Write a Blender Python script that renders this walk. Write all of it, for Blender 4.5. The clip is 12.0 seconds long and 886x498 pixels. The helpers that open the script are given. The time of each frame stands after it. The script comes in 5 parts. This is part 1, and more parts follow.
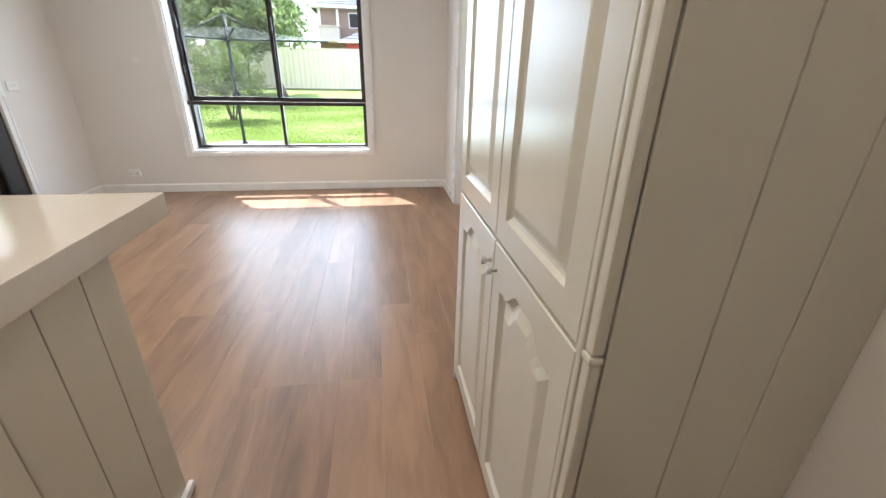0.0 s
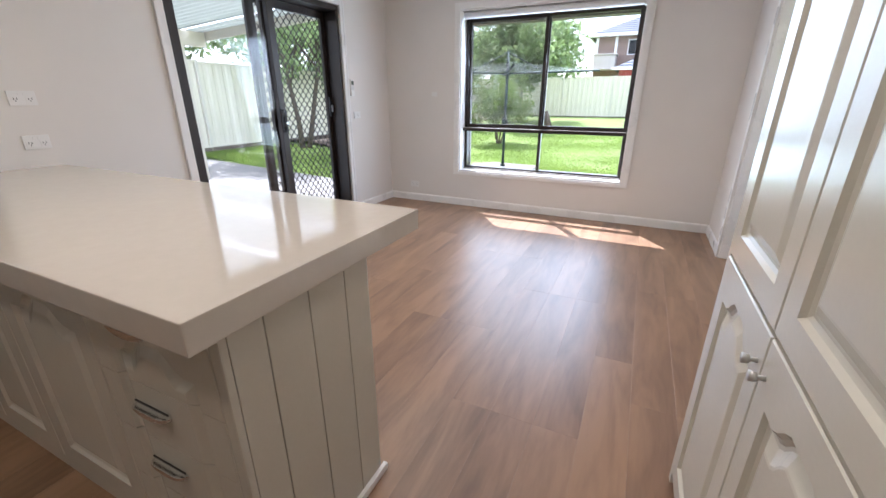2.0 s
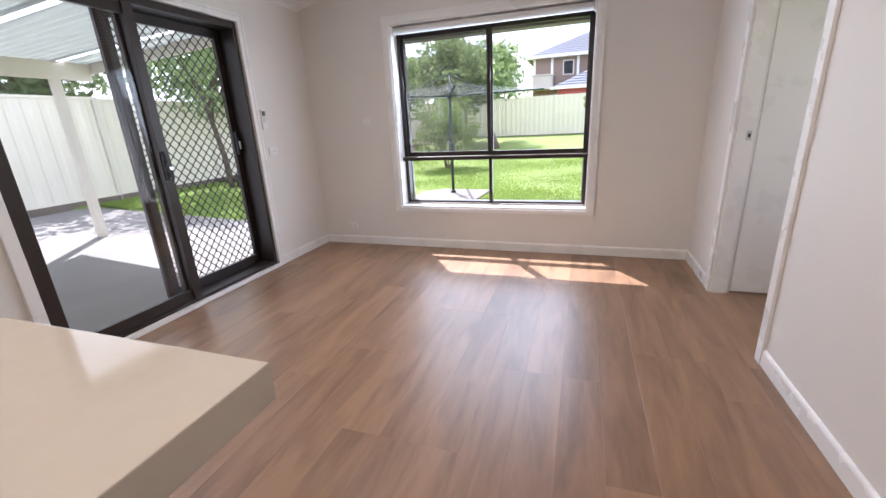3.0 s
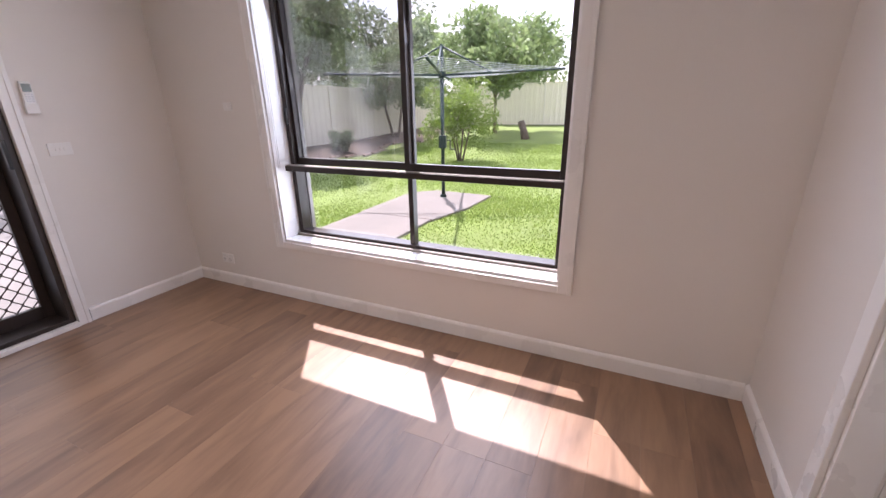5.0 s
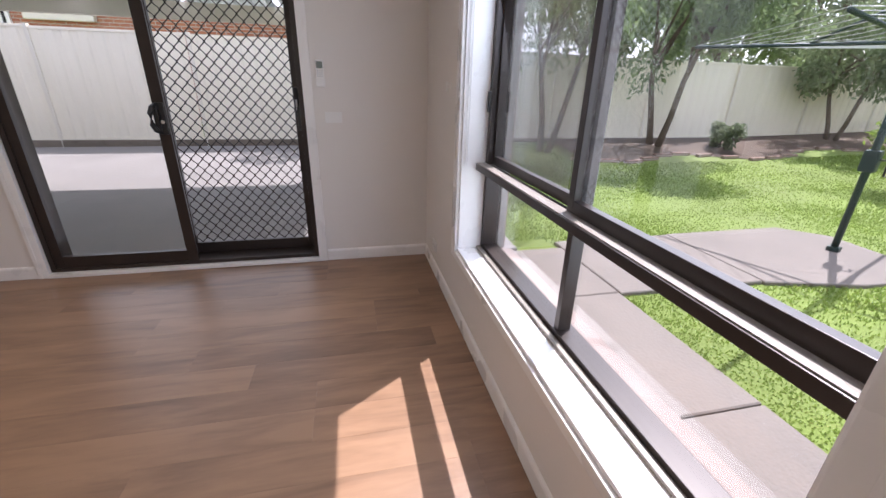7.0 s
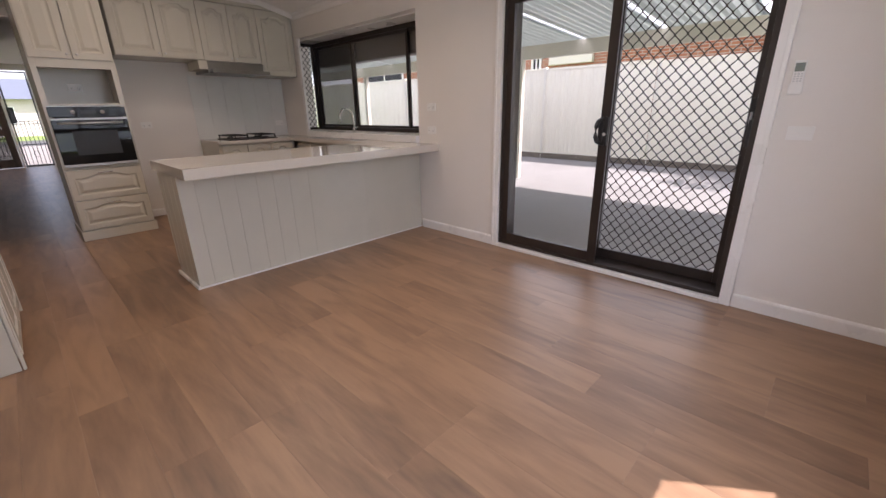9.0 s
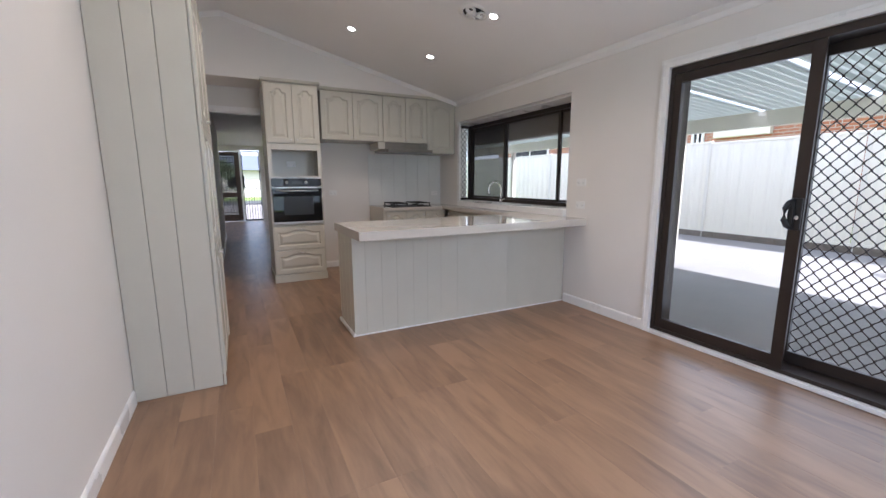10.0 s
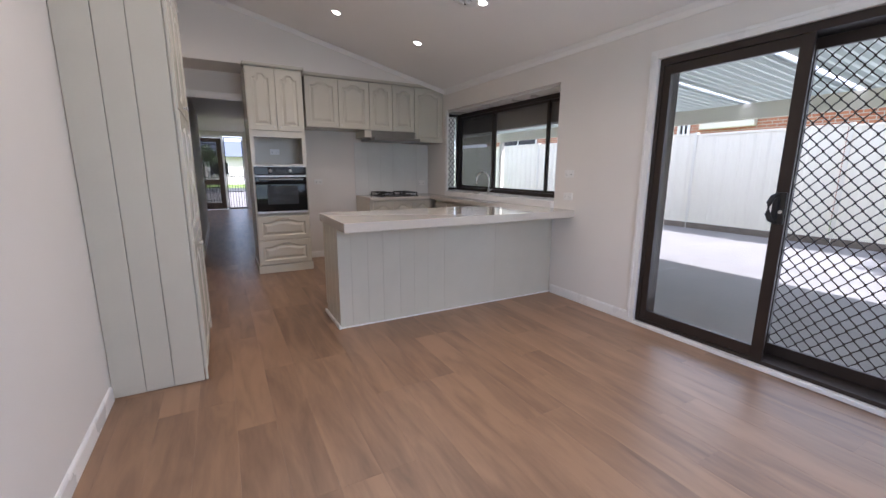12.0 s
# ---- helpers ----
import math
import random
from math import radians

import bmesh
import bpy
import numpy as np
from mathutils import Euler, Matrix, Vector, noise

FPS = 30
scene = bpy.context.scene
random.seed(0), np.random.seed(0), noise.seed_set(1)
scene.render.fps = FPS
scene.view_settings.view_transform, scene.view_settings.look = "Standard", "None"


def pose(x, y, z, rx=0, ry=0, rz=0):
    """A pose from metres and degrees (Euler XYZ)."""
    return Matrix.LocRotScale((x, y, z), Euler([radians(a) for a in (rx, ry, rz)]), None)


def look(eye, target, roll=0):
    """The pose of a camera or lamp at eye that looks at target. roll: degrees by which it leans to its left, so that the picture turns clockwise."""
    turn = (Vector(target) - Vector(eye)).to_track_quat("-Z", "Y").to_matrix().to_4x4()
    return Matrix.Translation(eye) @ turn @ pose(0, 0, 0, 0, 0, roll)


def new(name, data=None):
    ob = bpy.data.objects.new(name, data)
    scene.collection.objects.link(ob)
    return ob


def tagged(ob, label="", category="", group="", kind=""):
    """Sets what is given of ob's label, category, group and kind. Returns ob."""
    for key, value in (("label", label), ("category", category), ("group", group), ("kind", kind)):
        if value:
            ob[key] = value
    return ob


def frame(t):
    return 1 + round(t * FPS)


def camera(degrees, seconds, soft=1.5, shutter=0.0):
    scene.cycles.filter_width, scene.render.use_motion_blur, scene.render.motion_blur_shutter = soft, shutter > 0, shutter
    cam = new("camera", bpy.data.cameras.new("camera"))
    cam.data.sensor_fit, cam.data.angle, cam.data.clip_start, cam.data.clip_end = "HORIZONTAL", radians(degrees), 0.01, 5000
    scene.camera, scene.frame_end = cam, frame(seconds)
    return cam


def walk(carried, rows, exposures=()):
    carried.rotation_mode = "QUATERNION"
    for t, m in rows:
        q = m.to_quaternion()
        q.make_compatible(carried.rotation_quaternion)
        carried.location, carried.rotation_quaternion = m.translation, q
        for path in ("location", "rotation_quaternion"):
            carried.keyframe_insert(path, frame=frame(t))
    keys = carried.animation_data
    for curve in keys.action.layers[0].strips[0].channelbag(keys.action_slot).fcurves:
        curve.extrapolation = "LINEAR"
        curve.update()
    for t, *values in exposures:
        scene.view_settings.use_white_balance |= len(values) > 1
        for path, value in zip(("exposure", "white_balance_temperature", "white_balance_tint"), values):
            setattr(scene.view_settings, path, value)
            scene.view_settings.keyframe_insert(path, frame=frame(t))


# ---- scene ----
cam = camera(95.4, 12.0)
PATH = [
    (0, (0.093, 1.24, 1.255), (0.39, 3.05, 0.457), 1.3),
    (0.5, (0.266, 1.17, 1.278), (-0.371, 2.882, 0.462), 2.0),
    (1, (0.365, 1.088, 1.308), (-0.708, 2.551, 0.466), 1.7),
    (1.5, (0.323, 1.13, 1.295), (-0.745, 2.623, 0.502), 1.2),
    (2, (0.109, 1.34, 1.272), (-0.691, 3.033, 0.571), 0.1),
    (2.5, (-0.026, 1.651, 1.262), (-0.749, 3.405, 0.627), -1.4),
    (3, (-0.079, 2.073, 1.274), (-0.704, 3.875, 0.674), -2.9),
    (3.5, (-0.104, 2.57, 1.262), (-0.513, 4.434, 0.666), -3.4),
    (3.7, (-0.058, 2.74, 1.247), (-0.452, 4.602, 0.635), -3.0),
    (5.5, (0.293, 4.507, 1.309), (-0.808, 6.029, 0.622), 0.5),
    (6, (0.293, 4.921, 1.313), (-1.122, 6.149, 0.611), 1.8),
    (6.5, (0.287, 5.211, 1.33), (-1.376, 6.048, 0.599), 1.9),
    (8.5, (0.069, 5.519, 1.297), (-1.573, 4.634, 0.575), -0.7),
    (9, (0.158, 5.467, 1.249), (-1.198, 4.152, 0.592), -1.0),
    (9.5, (0.216, 5.449, 1.238), (-0.82, 3.843, 0.649), -1.0),
    (10, (0.24, 5.437, 1.284), (-0.654, 3.679, 0.953), -0.2),
    (10.5, (0.232, 5.435, 1.407), (-0.696, 3.67, 1.557), 1.0),
    (11, (0.218, 5.451, 1.486), (-0.768, 3.769, 1.931), 0.7),
    (11.5, (0.202, 5.438, 1.436), (-0.864, 3.754, 1.605), -0.1),
    (12, (0.217, 5.405, 1.302), (-0.726, 3.684, 0.916), 0.3),
]
EXPOSURES = [
    (0, 2.09, 5950, 11), (0.8, 2.12, 5600, 15), (2.5, 1.79, 5760, 16), (3.5, 1.70, 6120, 26), (5.5, 1.31, 6230, 30), (6.5, 1.13, 6160, 23), (8.5, 1.28, 6250, 26),
    (9, 1.47, 6380, 25), (9.5, 1.78, 5620, 18), (10.5, 1.68, 5800, 17), (11, 1.58, 6700, 18), (11.5, 1.51, 6680, 21), (12, 1.62, 5670, 20),
]
walk(cam, [(t, look(eye, target, roll)) for t, eye, target, roll in PATH], EXPOSURES)

# ---- light ----
SUN_TO = Vector((-0.292, 0.416, 0.80)).normalized()
world = bpy.data.worlds.new("sky")
scene.world = world
world.use_nodes = True
sky = world.node_tree.nodes.new("ShaderNodeTexSky")
sky.sky_type, sky.sun_disc = "NISHITA", False
sky.sun_elevation, sky.sun_rotation = math.asin(SUN_TO.z), math.atan2(SUN_TO.x, SUN_TO.y)
sky.dust_density, sky.air_density = 2.0, 1.0
world.node_tree.nodes["Background"].inputs[1].default_value = 0.15
_w = world.node_tree
_tc, _cloud, _cover, _over = (_w.nodes.new(k) for k in ("ShaderNodeTexCoord", "ShaderNodeTexNoise", "ShaderNodeMapRange", "ShaderNodeMix"))
_cloud.inputs["Scale"].default_value, _cloud.inputs["Detail"].default_value, _cloud.inputs["Roughness"].default_value = 2.2, 7, 0.6
_cover.inputs[1].default_value, _cover.inputs[2].default_value = 0.36, 0.58
_over.data_type = "RGBA"
_over.inputs[7].default_value = (5.6, 5.9, 6.3, 1)
_w.links.new(_tc.outputs["Generated"], _cloud.inputs["Vector"])
_w.links.new(_cloud.outputs["Fac"], _cover.inputs[0])
_w.links.new(_cover.outputs[0], _over.inputs[0])
_w.links.new(sky.outputs[0], _over.inputs[6])
_w.links.new(_over.outputs[2], _w.nodes["Background"].inputs[0])

sun_data = bpy.data.lights.new("sun", "SUN")
sun_data.energy, sun_data.angle, sun_data.color = 3.8, radians(0.53), (1.0, 0.96, 0.91)
sun = new("sun", sun_data)
sun.matrix_basis = look(SUN_TO * 60, (0, 0, 0))
LAMP_WATTS = 1.3


def opening_lamp(name, at, to, w, h, watts, colour=(0.84, 0.93, 1.0)):
    """An area lamp set in an opening, adding to the sky's light."""
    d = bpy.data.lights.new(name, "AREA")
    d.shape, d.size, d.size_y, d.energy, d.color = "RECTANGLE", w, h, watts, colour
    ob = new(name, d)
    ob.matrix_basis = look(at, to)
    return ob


opening_lamp("sky_light_window", (-0.93, 6.20, 1.3), (-0.93, 3.0, 0.6), 1.8, 1.6, 12, (0.74, 0.88, 1.0))
opening_lamp("sky_light_door", (-3.11, 4.19, 1.1), (0, 4.19, 0.9), 1.6, 1.9, 3)
# Fill lamps added at unseen wall gaps to brighten the hall and passage.
opening_lamp("fill_light_entry", (3.05, -7.4, 1.5), (0, -7.4, 1.0), 3.6, 1.1, 0.25, (1.0, 0.96, 0.9))
opening_lamp("fill_light_passage", (2.26, 4.55, 1.5), (0, 4.55, 1.0), 1.2, 1.1, 0.5, (1.0, 0.95, 0.88))

# ---- materials ----


def material(name, base, rough=0.5, metal=0.0, var=0.06, scale=6.0, grain=90.0, bump=0.05, spec=0.5, coat=0.0, per_piece=0.0, island=0.0):
    """A surface with broad stains, fine grain and a fine relief."""
    m = bpy.data.materials.new(name)
    m.use_nodes = True
    n, l = m.node_tree.nodes, m.node_tree.links
    b = n["Principled BSDF"]
    b.inputs["Metallic"].default_value, b.inputs["Specular IOR Level"].default_value = metal, spec
    b.inputs["Coat Weight"].default_value, b.inputs["Coat Roughness"].default_value = coat, 0.08
    tc = n.new("ShaderNodeTexCoord")
    big, fine = n.new("ShaderNodeTexNoise"), n.new("ShaderNodeTexNoise")
    big.inputs["Scale"].default_value, fine.inputs["Scale"].default_value = scale, grain
    big.inputs["Detail"].default_value = 5
    l.new(tc.outputs["Object"], big.inputs["Vector"])
    l.new(tc.outputs["Object"], fine.inputs["Vector"])
    add = n.new("ShaderNodeMath")
    add.operation = "MULTIPLY_ADD"
    l.new(fine.outputs["Fac"], add.inputs[0])
    add.inputs[1].default_value = 0.4
    l.new(big.outputs["Fac"], add.inputs[2])
    last = add
    if per_piece or island:
        src = n.new("ShaderNodeObjectInfo") if per_piece else n.new("ShaderNodeNewGeometry")
        a2 = n.new("ShaderNodeMath")
        a2.operation = "MULTIPLY_ADD"
        l.new(src.outputs["Random" if per_piece else "Random Per Island"], a2.inputs[0])
        a2.inputs[1].default_value = (per_piece or island)
        l.new(add.outputs[0], a2.inputs[2])
        last = a2
    ramp = n.new("ShaderNodeMapRange")
    ramp.inputs[1].default_value, ramp.inputs[2].default_value = 0.35, 1.05 + (per_piece or island)
    ramp.inputs[3].default_value, ramp.inputs[4].default_value = 1 - var, 1 + var
    l.new(last.outputs[0], ramp.inputs[0])
    mul = n.new("ShaderNodeMix")
    mul.data_type, mul.blend_type = "RGBA", "MULTIPLY"
    mul.inputs[0].default_value = 1
    mul.inputs[6].default_value = (*base, 1)
    l.new(ramp.outputs[0], mul.inputs[7])
    l.new(mul.outputs[2], b.inputs["Base Color"])
    rr = n.new("ShaderNodeMapRange")
    rr.inputs[3].default_value, rr.inputs[4].default_value = rough * 0.85, min(1, rough * 1.15)
    l.new(big.outputs["Fac"], rr.inputs[0])
    l.new(rr.outputs[0], b.inputs["Roughness"])
    if bump:
        bp = n.new("ShaderNodeBump")
        bp.inputs["Strength"].default_value, bp.inputs["Distance"].default_value = bump, 0.01
        l.new(fine.outputs["Fac"], bp.inputs["Height"])
        l.new(bp.outputs[0], b.inputs["Normal"])
    return m


def glass_material(name, tint=(1, 1, 1)):
    m = bpy.data.materials.new(name)
    m.use_nodes = True
    n, l = m.node_tree.nodes, m.node_tree.links
    n.clear()
    out, mix = n.new("ShaderNodeOutputMaterial"), n.new("ShaderNodeMixShader")
    clear, gloss, fr = n.new("ShaderNodeBsdfTransparent"), n.new("ShaderNodeBsdfGlossy"), n.new("ShaderNodeLayerWeight")
    clear.inputs[0].default_value = (*tint, 1)
    gloss.inputs["Roughness"].default_value = 0.0
    fr.inputs[0].default_value = 0.5
    up, amt = n.new("ShaderNodeMath"), n.new("ShaderNodeMath")
    up.operation, amt.operation = "POWER", "MULTIPLY_ADD"
    up.inputs[1].default_value = 4.5
    amt.inputs[1].default_value, amt.inputs[2].default_value = 0.9, 0.04
    l.new(fr.outputs["Facing"], up.inputs[0])
    l.new(up.outputs[0], amt.inputs[0])
    l.new(amt.outputs[0], mix.inputs[0])
    l.new(clear.outputs[0], mix.inputs[1])
    l.new(gloss.outputs[0], mix.inputs[2])
    l.new(mix.outputs[0], out.inputs[0])
    return m


def wood_material(name, dark, light, rough, along=1):
    """Long grain along one axis; each piece has its own tone."""
    m = bpy.data.materials.new(name)
    m.use_nodes = True
    n, l = m.node_tree.nodes, m.node_tree.links
    b = n["Principled BSDF"]
    b.inputs["Specular IOR Level"].default_value = 0.85
    tc, info = n.new("ShaderNodeTexCoord"), n.new("ShaderNodeObjectInfo")
    off = n.new("ShaderNodeVectorMath")
    off.operation = "MULTIPLY_ADD"
    off.inputs[1].default_value = (37.0, 53.0, 11.0)
    l.new(info.outputs["Random"], off.inputs[0])
    l.new(tc.outputs["Object"], off.inputs[2])
    mp = n.new("ShaderNodeMapping")
    s = [8.0, 8.0, 8.0]
    s[along] = 1.3
    mp.inputs["Scale"].default_value = s
    l.new(off.outputs[0], mp.inputs["Vector"])
    broad, fine = n.new("ShaderNodeTexNoise"), n.new("ShaderNodeTexNoise")
    broad.inputs["Scale"].default_value, broad.inputs["Detail"].default_value, broad.inputs["Distortion"].default_value = 1.2, 6, 0.8
    fine.inputs["Scale"].default_value, fine.inputs["Detail"].default_value = 6.0, 7
    l.new(mp.outputs[0], broad.inputs["Vector"])
    l.new(mp.outputs[0], fine.inputs["Vector"])
    mixv = n.new("ShaderNodeMath")
    mixv.operation = "MULTIPLY_ADD"
    mixv.inputs[1].default_value = 0.30
    l.new(fine.outputs["Fac"], mixv.inputs[0])
    l.new(broad.outputs["Fac"], mixv.inputs[2])
    tone = n.new("ShaderNodeMath")
    tone.operation = "MULTIPLY_ADD"
    tone.inputs[1].default_value = 0.24
    l.new(info.outputs["Random"], tone.inputs[0])
    l.new(mixv.outputs[0], tone.inputs[2])
    ramp = n.new("ShaderNodeValToRGB")
    ramp.color_ramp.elements[0].position = 0.38
    ramp.color_ramp.elements[0].color, ramp.color_ramp.elements[1].color = (*dark, 1), (*light, 1)
    ramp.color_ramp.elements[1].position = 0.95
    l.new(tone.outputs[0], ramp.inputs[0])
    l.new(ramp.outputs[0], b.inputs["Base Color"])
    rr = n.new("ShaderNodeMapRange")
    rr.inputs[3].default_value, rr.inputs[4].default_value = rough * 0.85, rough * 1.2
    l.new(fine.outputs["Fac"], rr.inputs[0])
    l.new(rr.outputs[0], b.inputs["Roughness"])
    bp = n.new("ShaderNodeBump")
    bp.inputs["Strength"].default_value, bp.inputs["Distance"].default_value = 0.06, 0.004
    l.new(fine.outputs["Fac"], bp.inputs["Height"])
    l.new(bp.outputs[0], b.inputs["Normal"])
    return m


def brick_material(name, a, c, mortar, scale=1.0):
    m = bpy.data.materials.new(name)
    m.use_nodes = True
    n, l = m.node_tree.nodes, m.node_tree.links
    b = n["Principled BSDF"]
    b.inputs["Roughness"].default_value = 0.85
    tc = n.new("ShaderNodeTexCoord")
    sep, com = n.new("ShaderNodeSeparateXYZ"), n.new("ShaderNodeCombineXYZ")
    add = n.new("ShaderNodeMath")
    l.new(tc.outputs["Object"], sep.inputs[0])
    l.new(sep.outputs[0], add.inputs[0])
    l.new(sep.outputs[1], add.inputs[1])
    l.new(add.outputs[0], com.inputs[0])
    l.new(sep.outputs[2], com.inputs[1])
    t = n.new("ShaderNodeTexBrick")
    t.inputs["Color1"].default_value, t.inputs["Color2"].default_value, t.inputs["Mortar"].default_value = (*a, 1), (*c, 1), (*mortar, 1)
    t.inputs["Scale"].default_value = scale
    t.inputs["Brick Width"].default_value, t.inputs["Row Height"].default_value, t.inputs["Mortar Size"].default_value = 0.24, 0.086, 0.01
    l.new(com.outputs[0], t.inputs["Vector"])
    l.new(t.outputs["Color"], b.inputs["Base Color"])
    return m


def glow_material(name, colour, strength):
    m = bpy.data.materials.new(name)
    m.use_nodes = True
    n, l = m.node_tree.nodes, m.node_tree.links
    n.clear()
    out, e = n.new("ShaderNodeOutputMaterial"), n.new("ShaderNodeEmission")
    e.inputs[0].default_value, e.inputs[1].default_value = (*colour, 1), strength
    l.new(e.outputs[0], out.inputs[0])
    return m


WALL = material("wall_paint", (0.755, 0.72, 0.68), 0.55, var=0.025, scale=2.5, grain=160, bump=0.04)
FLYSCREEN = glass_material("fly_screen")
_n = FLYSCREEN.node_tree
_mix, _dark = _n.nodes.new("ShaderNodeMixShader"), _n.nodes.new("ShaderNodeBsdfDiffuse")
_dark.inputs[0].default_value = (0.10, 0.095, 0.09, 1)
_mix.inputs[0].default_value = 0.62
_n.links.new(_n.nodes["Mix Shader"].outputs[0], _mix.inputs[1])
_n.links.new(_dark.outputs[0], _mix.inputs[2])
_n.links.new(_mix.outputs[0], _n.nodes["Material Output"].inputs[0])
THINSCREEN = glass_material("thin_fly_screen")
_n = THINSCREEN.node_tree
_mix, _dark = _n.nodes.new("ShaderNodeMixShader"), _n.nodes.new("ShaderNodeBsdfDiffuse")
_dark.inputs[0].default_value = (0.14, 0.14, 0.14, 1)
_mix.inputs[0].default_value = 0.22
_n.links.new(_n.nodes["Mix Shader"].outputs[0], _mix.inputs[1])
_n.links.new(_dark.outputs[0], _mix.inputs[2])
_n.links.new(_mix.outputs[0], _n.nodes["Material Output"].inputs[0])
CEIL = material("ceiling_paint", (0.84, 0.825, 0.81), 0.6, var=0.02, scale=2, grain=140, bump=0.03)
TRIM = material("trim_gloss_paint", (0.83, 0.815, 0.795), 0.28, var=0.02, scale=4, grain=60, bump=0.02)
CAB = material("cabinet_satin_paint", (0.565, 0.54, 0.465), 0.22, var=0.035, scale=5, grain=70, bump=0.03)
STONE = material("cream_engineered_stone", (0.60, 0.555, 0.495), 0.07, var=0.03, scale=30, grain=220, bump=0.0, coat=0.3)
BRONZE = material("bronze_aluminium", (0.032, 0.023, 0.019), 0.38, metal=0.2, var=0.12, scale=8, grain=120, bump=0.02)
BLACK = material("black_plastic", (0.015, 0.014, 0.014), 0.4, var=0.1)
STEEL = material("brushed_steel", (0.55, 0.55, 0.55), 0.38, metal=0.75, var=0.08, scale=12, grain=200, bump=0.03)
NICKEL = material("satin_nickel", (0.86, 0.86, 0.86), 0.24, metal=1.0, var=0.04)
CHROME = material("chrome", (0.75, 0.75, 0.75), 0.12, metal=1.0, var=0.04)
DARKGLASS = material("oven_glass", (0.012, 0.012, 0.013), 0.02, var=0.1, bump=0, spec=0.25)
# Hood steel, a darker base than STEEL.
HOODSTEEL = material("dark_hood_steel", (0.23, 0.215, 0.195), 0.35, metal=0.8, var=0.12, scale=9, grain=160, bump=0.03)
IRON = material("cast_iron", (0.02, 0.02, 0.02), 0.55, var=0.2)
PLASTIC = material("white_plastic", (0.80, 0.79, 0.77), 0.35, var=0.02)
SPLASH = material("splashback_tile", (0.74, 0.745, 0.72), 0.18, var=0.05, scale=5, per_piece=0.04, bump=0.02)
FLOOR = wood_material("oak_plank", (0.124, 0.066, 0.037), (0.325, 0.190, 0.108), 0.35)
TIMBER = wood_material("weathered_timber", (0.10, 0.08, 0.06), (0.22, 0.18, 0.14), 0.85, 1)
DOORWOOD = wood_material("stained_door_timber", (0.05, 0.03, 0.02), (0.12, 0.07, 0.045), 0.4, 2)
GLASS = glass_material("clear_glass")
ASPHALT = material("street_asphalt", (0.06, 0.06, 0.06), 0.9, var=0.2, scale=2, grain=60, bump=0.3)
SILLBRICK = material("tan_brick_sill", (0.185, 0.142, 0.122), 0.85, var=0.2, scale=7, grain=60, bump=0.3)
# Track metal, much paler than the bronze frame.
PALE_ALU = material("pale_aluminium", (0.27, 0.245, 0.22), 0.5, metal=0.2, var=0.15, scale=9, grain=120, bump=0.05)
LCD = material("lcd_panel", (0.15, 0.18, 0.155), 0.2)
SHUTTER = material("shutter_enamel", (0.16, 0.145, 0.13), 0.5, var=0.08, scale=4, grain=60, bump=0.05)
PATIO = material("patio_concrete", (0.215, 0.205, 0.195), 0.85, var=0.2, scale=1.2, grain=45, bump=0.25)
CONCRETE = material("path_concrete", (0.185, 0.167, 0.148), 0.85, var=0.22, scale=1.6, grain=45, bump=0.25)
COLORBOND = material("cream_fence_steel", (0.84, 0.79, 0.66), 0.45, var=0.05, scale=2, grain=30, bump=0.0)
POSTCREAM = material("cream_painted_steel", (0.75, 0.71, 0.61), 0.4, var=0.04)
ROOFSHEET = material("corrugated_roof_steel", (0.46, 0.49, 0.46), 0.45, metal=0.1, var=0.06)
CLEARSHEET = bpy.data.materials.new("translucent_roof_sheet")
CLEARSHEET.use_nodes = True
_n = CLEARSHEET.node_tree
_t = _n.nodes.new("ShaderNodeBsdfTranslucent")
_t.inputs[0].default_value = (0.6, 0.62, 0.63, 1)
_n.links.new(_t.outputs[0], _n.nodes["Material Output"].inputs[0])
SOIL = material("garden_soil", (0.085, 0.06, 0.042), 0.95, var=0.4, scale=4, grain=40, bump=0.6)
LAWN = material("lawn_ground", (0.15, 0.215, 0.042), 0.9, var=0.25, scale=0.9, grain=60, bump=0.5)
BLADE = material("grass_blade", (0.235, 0.335, 0.07), 0.6, var=0.3, scale=1.0, grain=10, bump=0, island=0.5)
BARK = material("bark", (0.13, 0.10, 0.075), 0.9, var=0.35, scale=12, grain=60, bump=0.6)
LEAF_DARK = material("dark_leaf", (0.18, 0.245, 0.12), 0.5, var=0.45, scale=1.5, bump=0, island=0.8)
LEAF_MID = material("green_leaf", (0.245, 0.33, 0.14), 0.5, var=0.45, scale=1.5, bump=0, island=0.8)
LEAF_LIME = material("citrus_leaf", (0.21, 0.30, 0.065), 0.45, var=0.45, scale=1.5, bump=0, island=0.8)
LEAF_GREY = material("grey_green_leaf", (0.21, 0.26, 0.16), 0.6, var=0.4, scale=1.5, bump=0, island=0.8)
HOISTGREEN = material("dark_green_steel", (0.02, 0.045, 0.042), 0.4, metal=0.3, var=0.1)
WIRE = material("line_wire", (0.5, 0.53, 0.55), 0.4, metal=0.6)
ROOFTILE = material("slate_blue_roof_tile", (0.10, 0.115, 0.15), 0.7, var=0.2, scale=3, grain=20, bump=0.2, island=0.4)
BRICK_RED = brick_material("orange_brick", (0.42, 0.17, 0.09), (0.36, 0.13, 0.07), (0.45, 0.40, 0.34))
BRICK_BROWN = brick_material("brown_brick", (0.22, 0.14, 0.11), (0.27, 0.17, 0.13), (0.36, 0.31, 0.27))

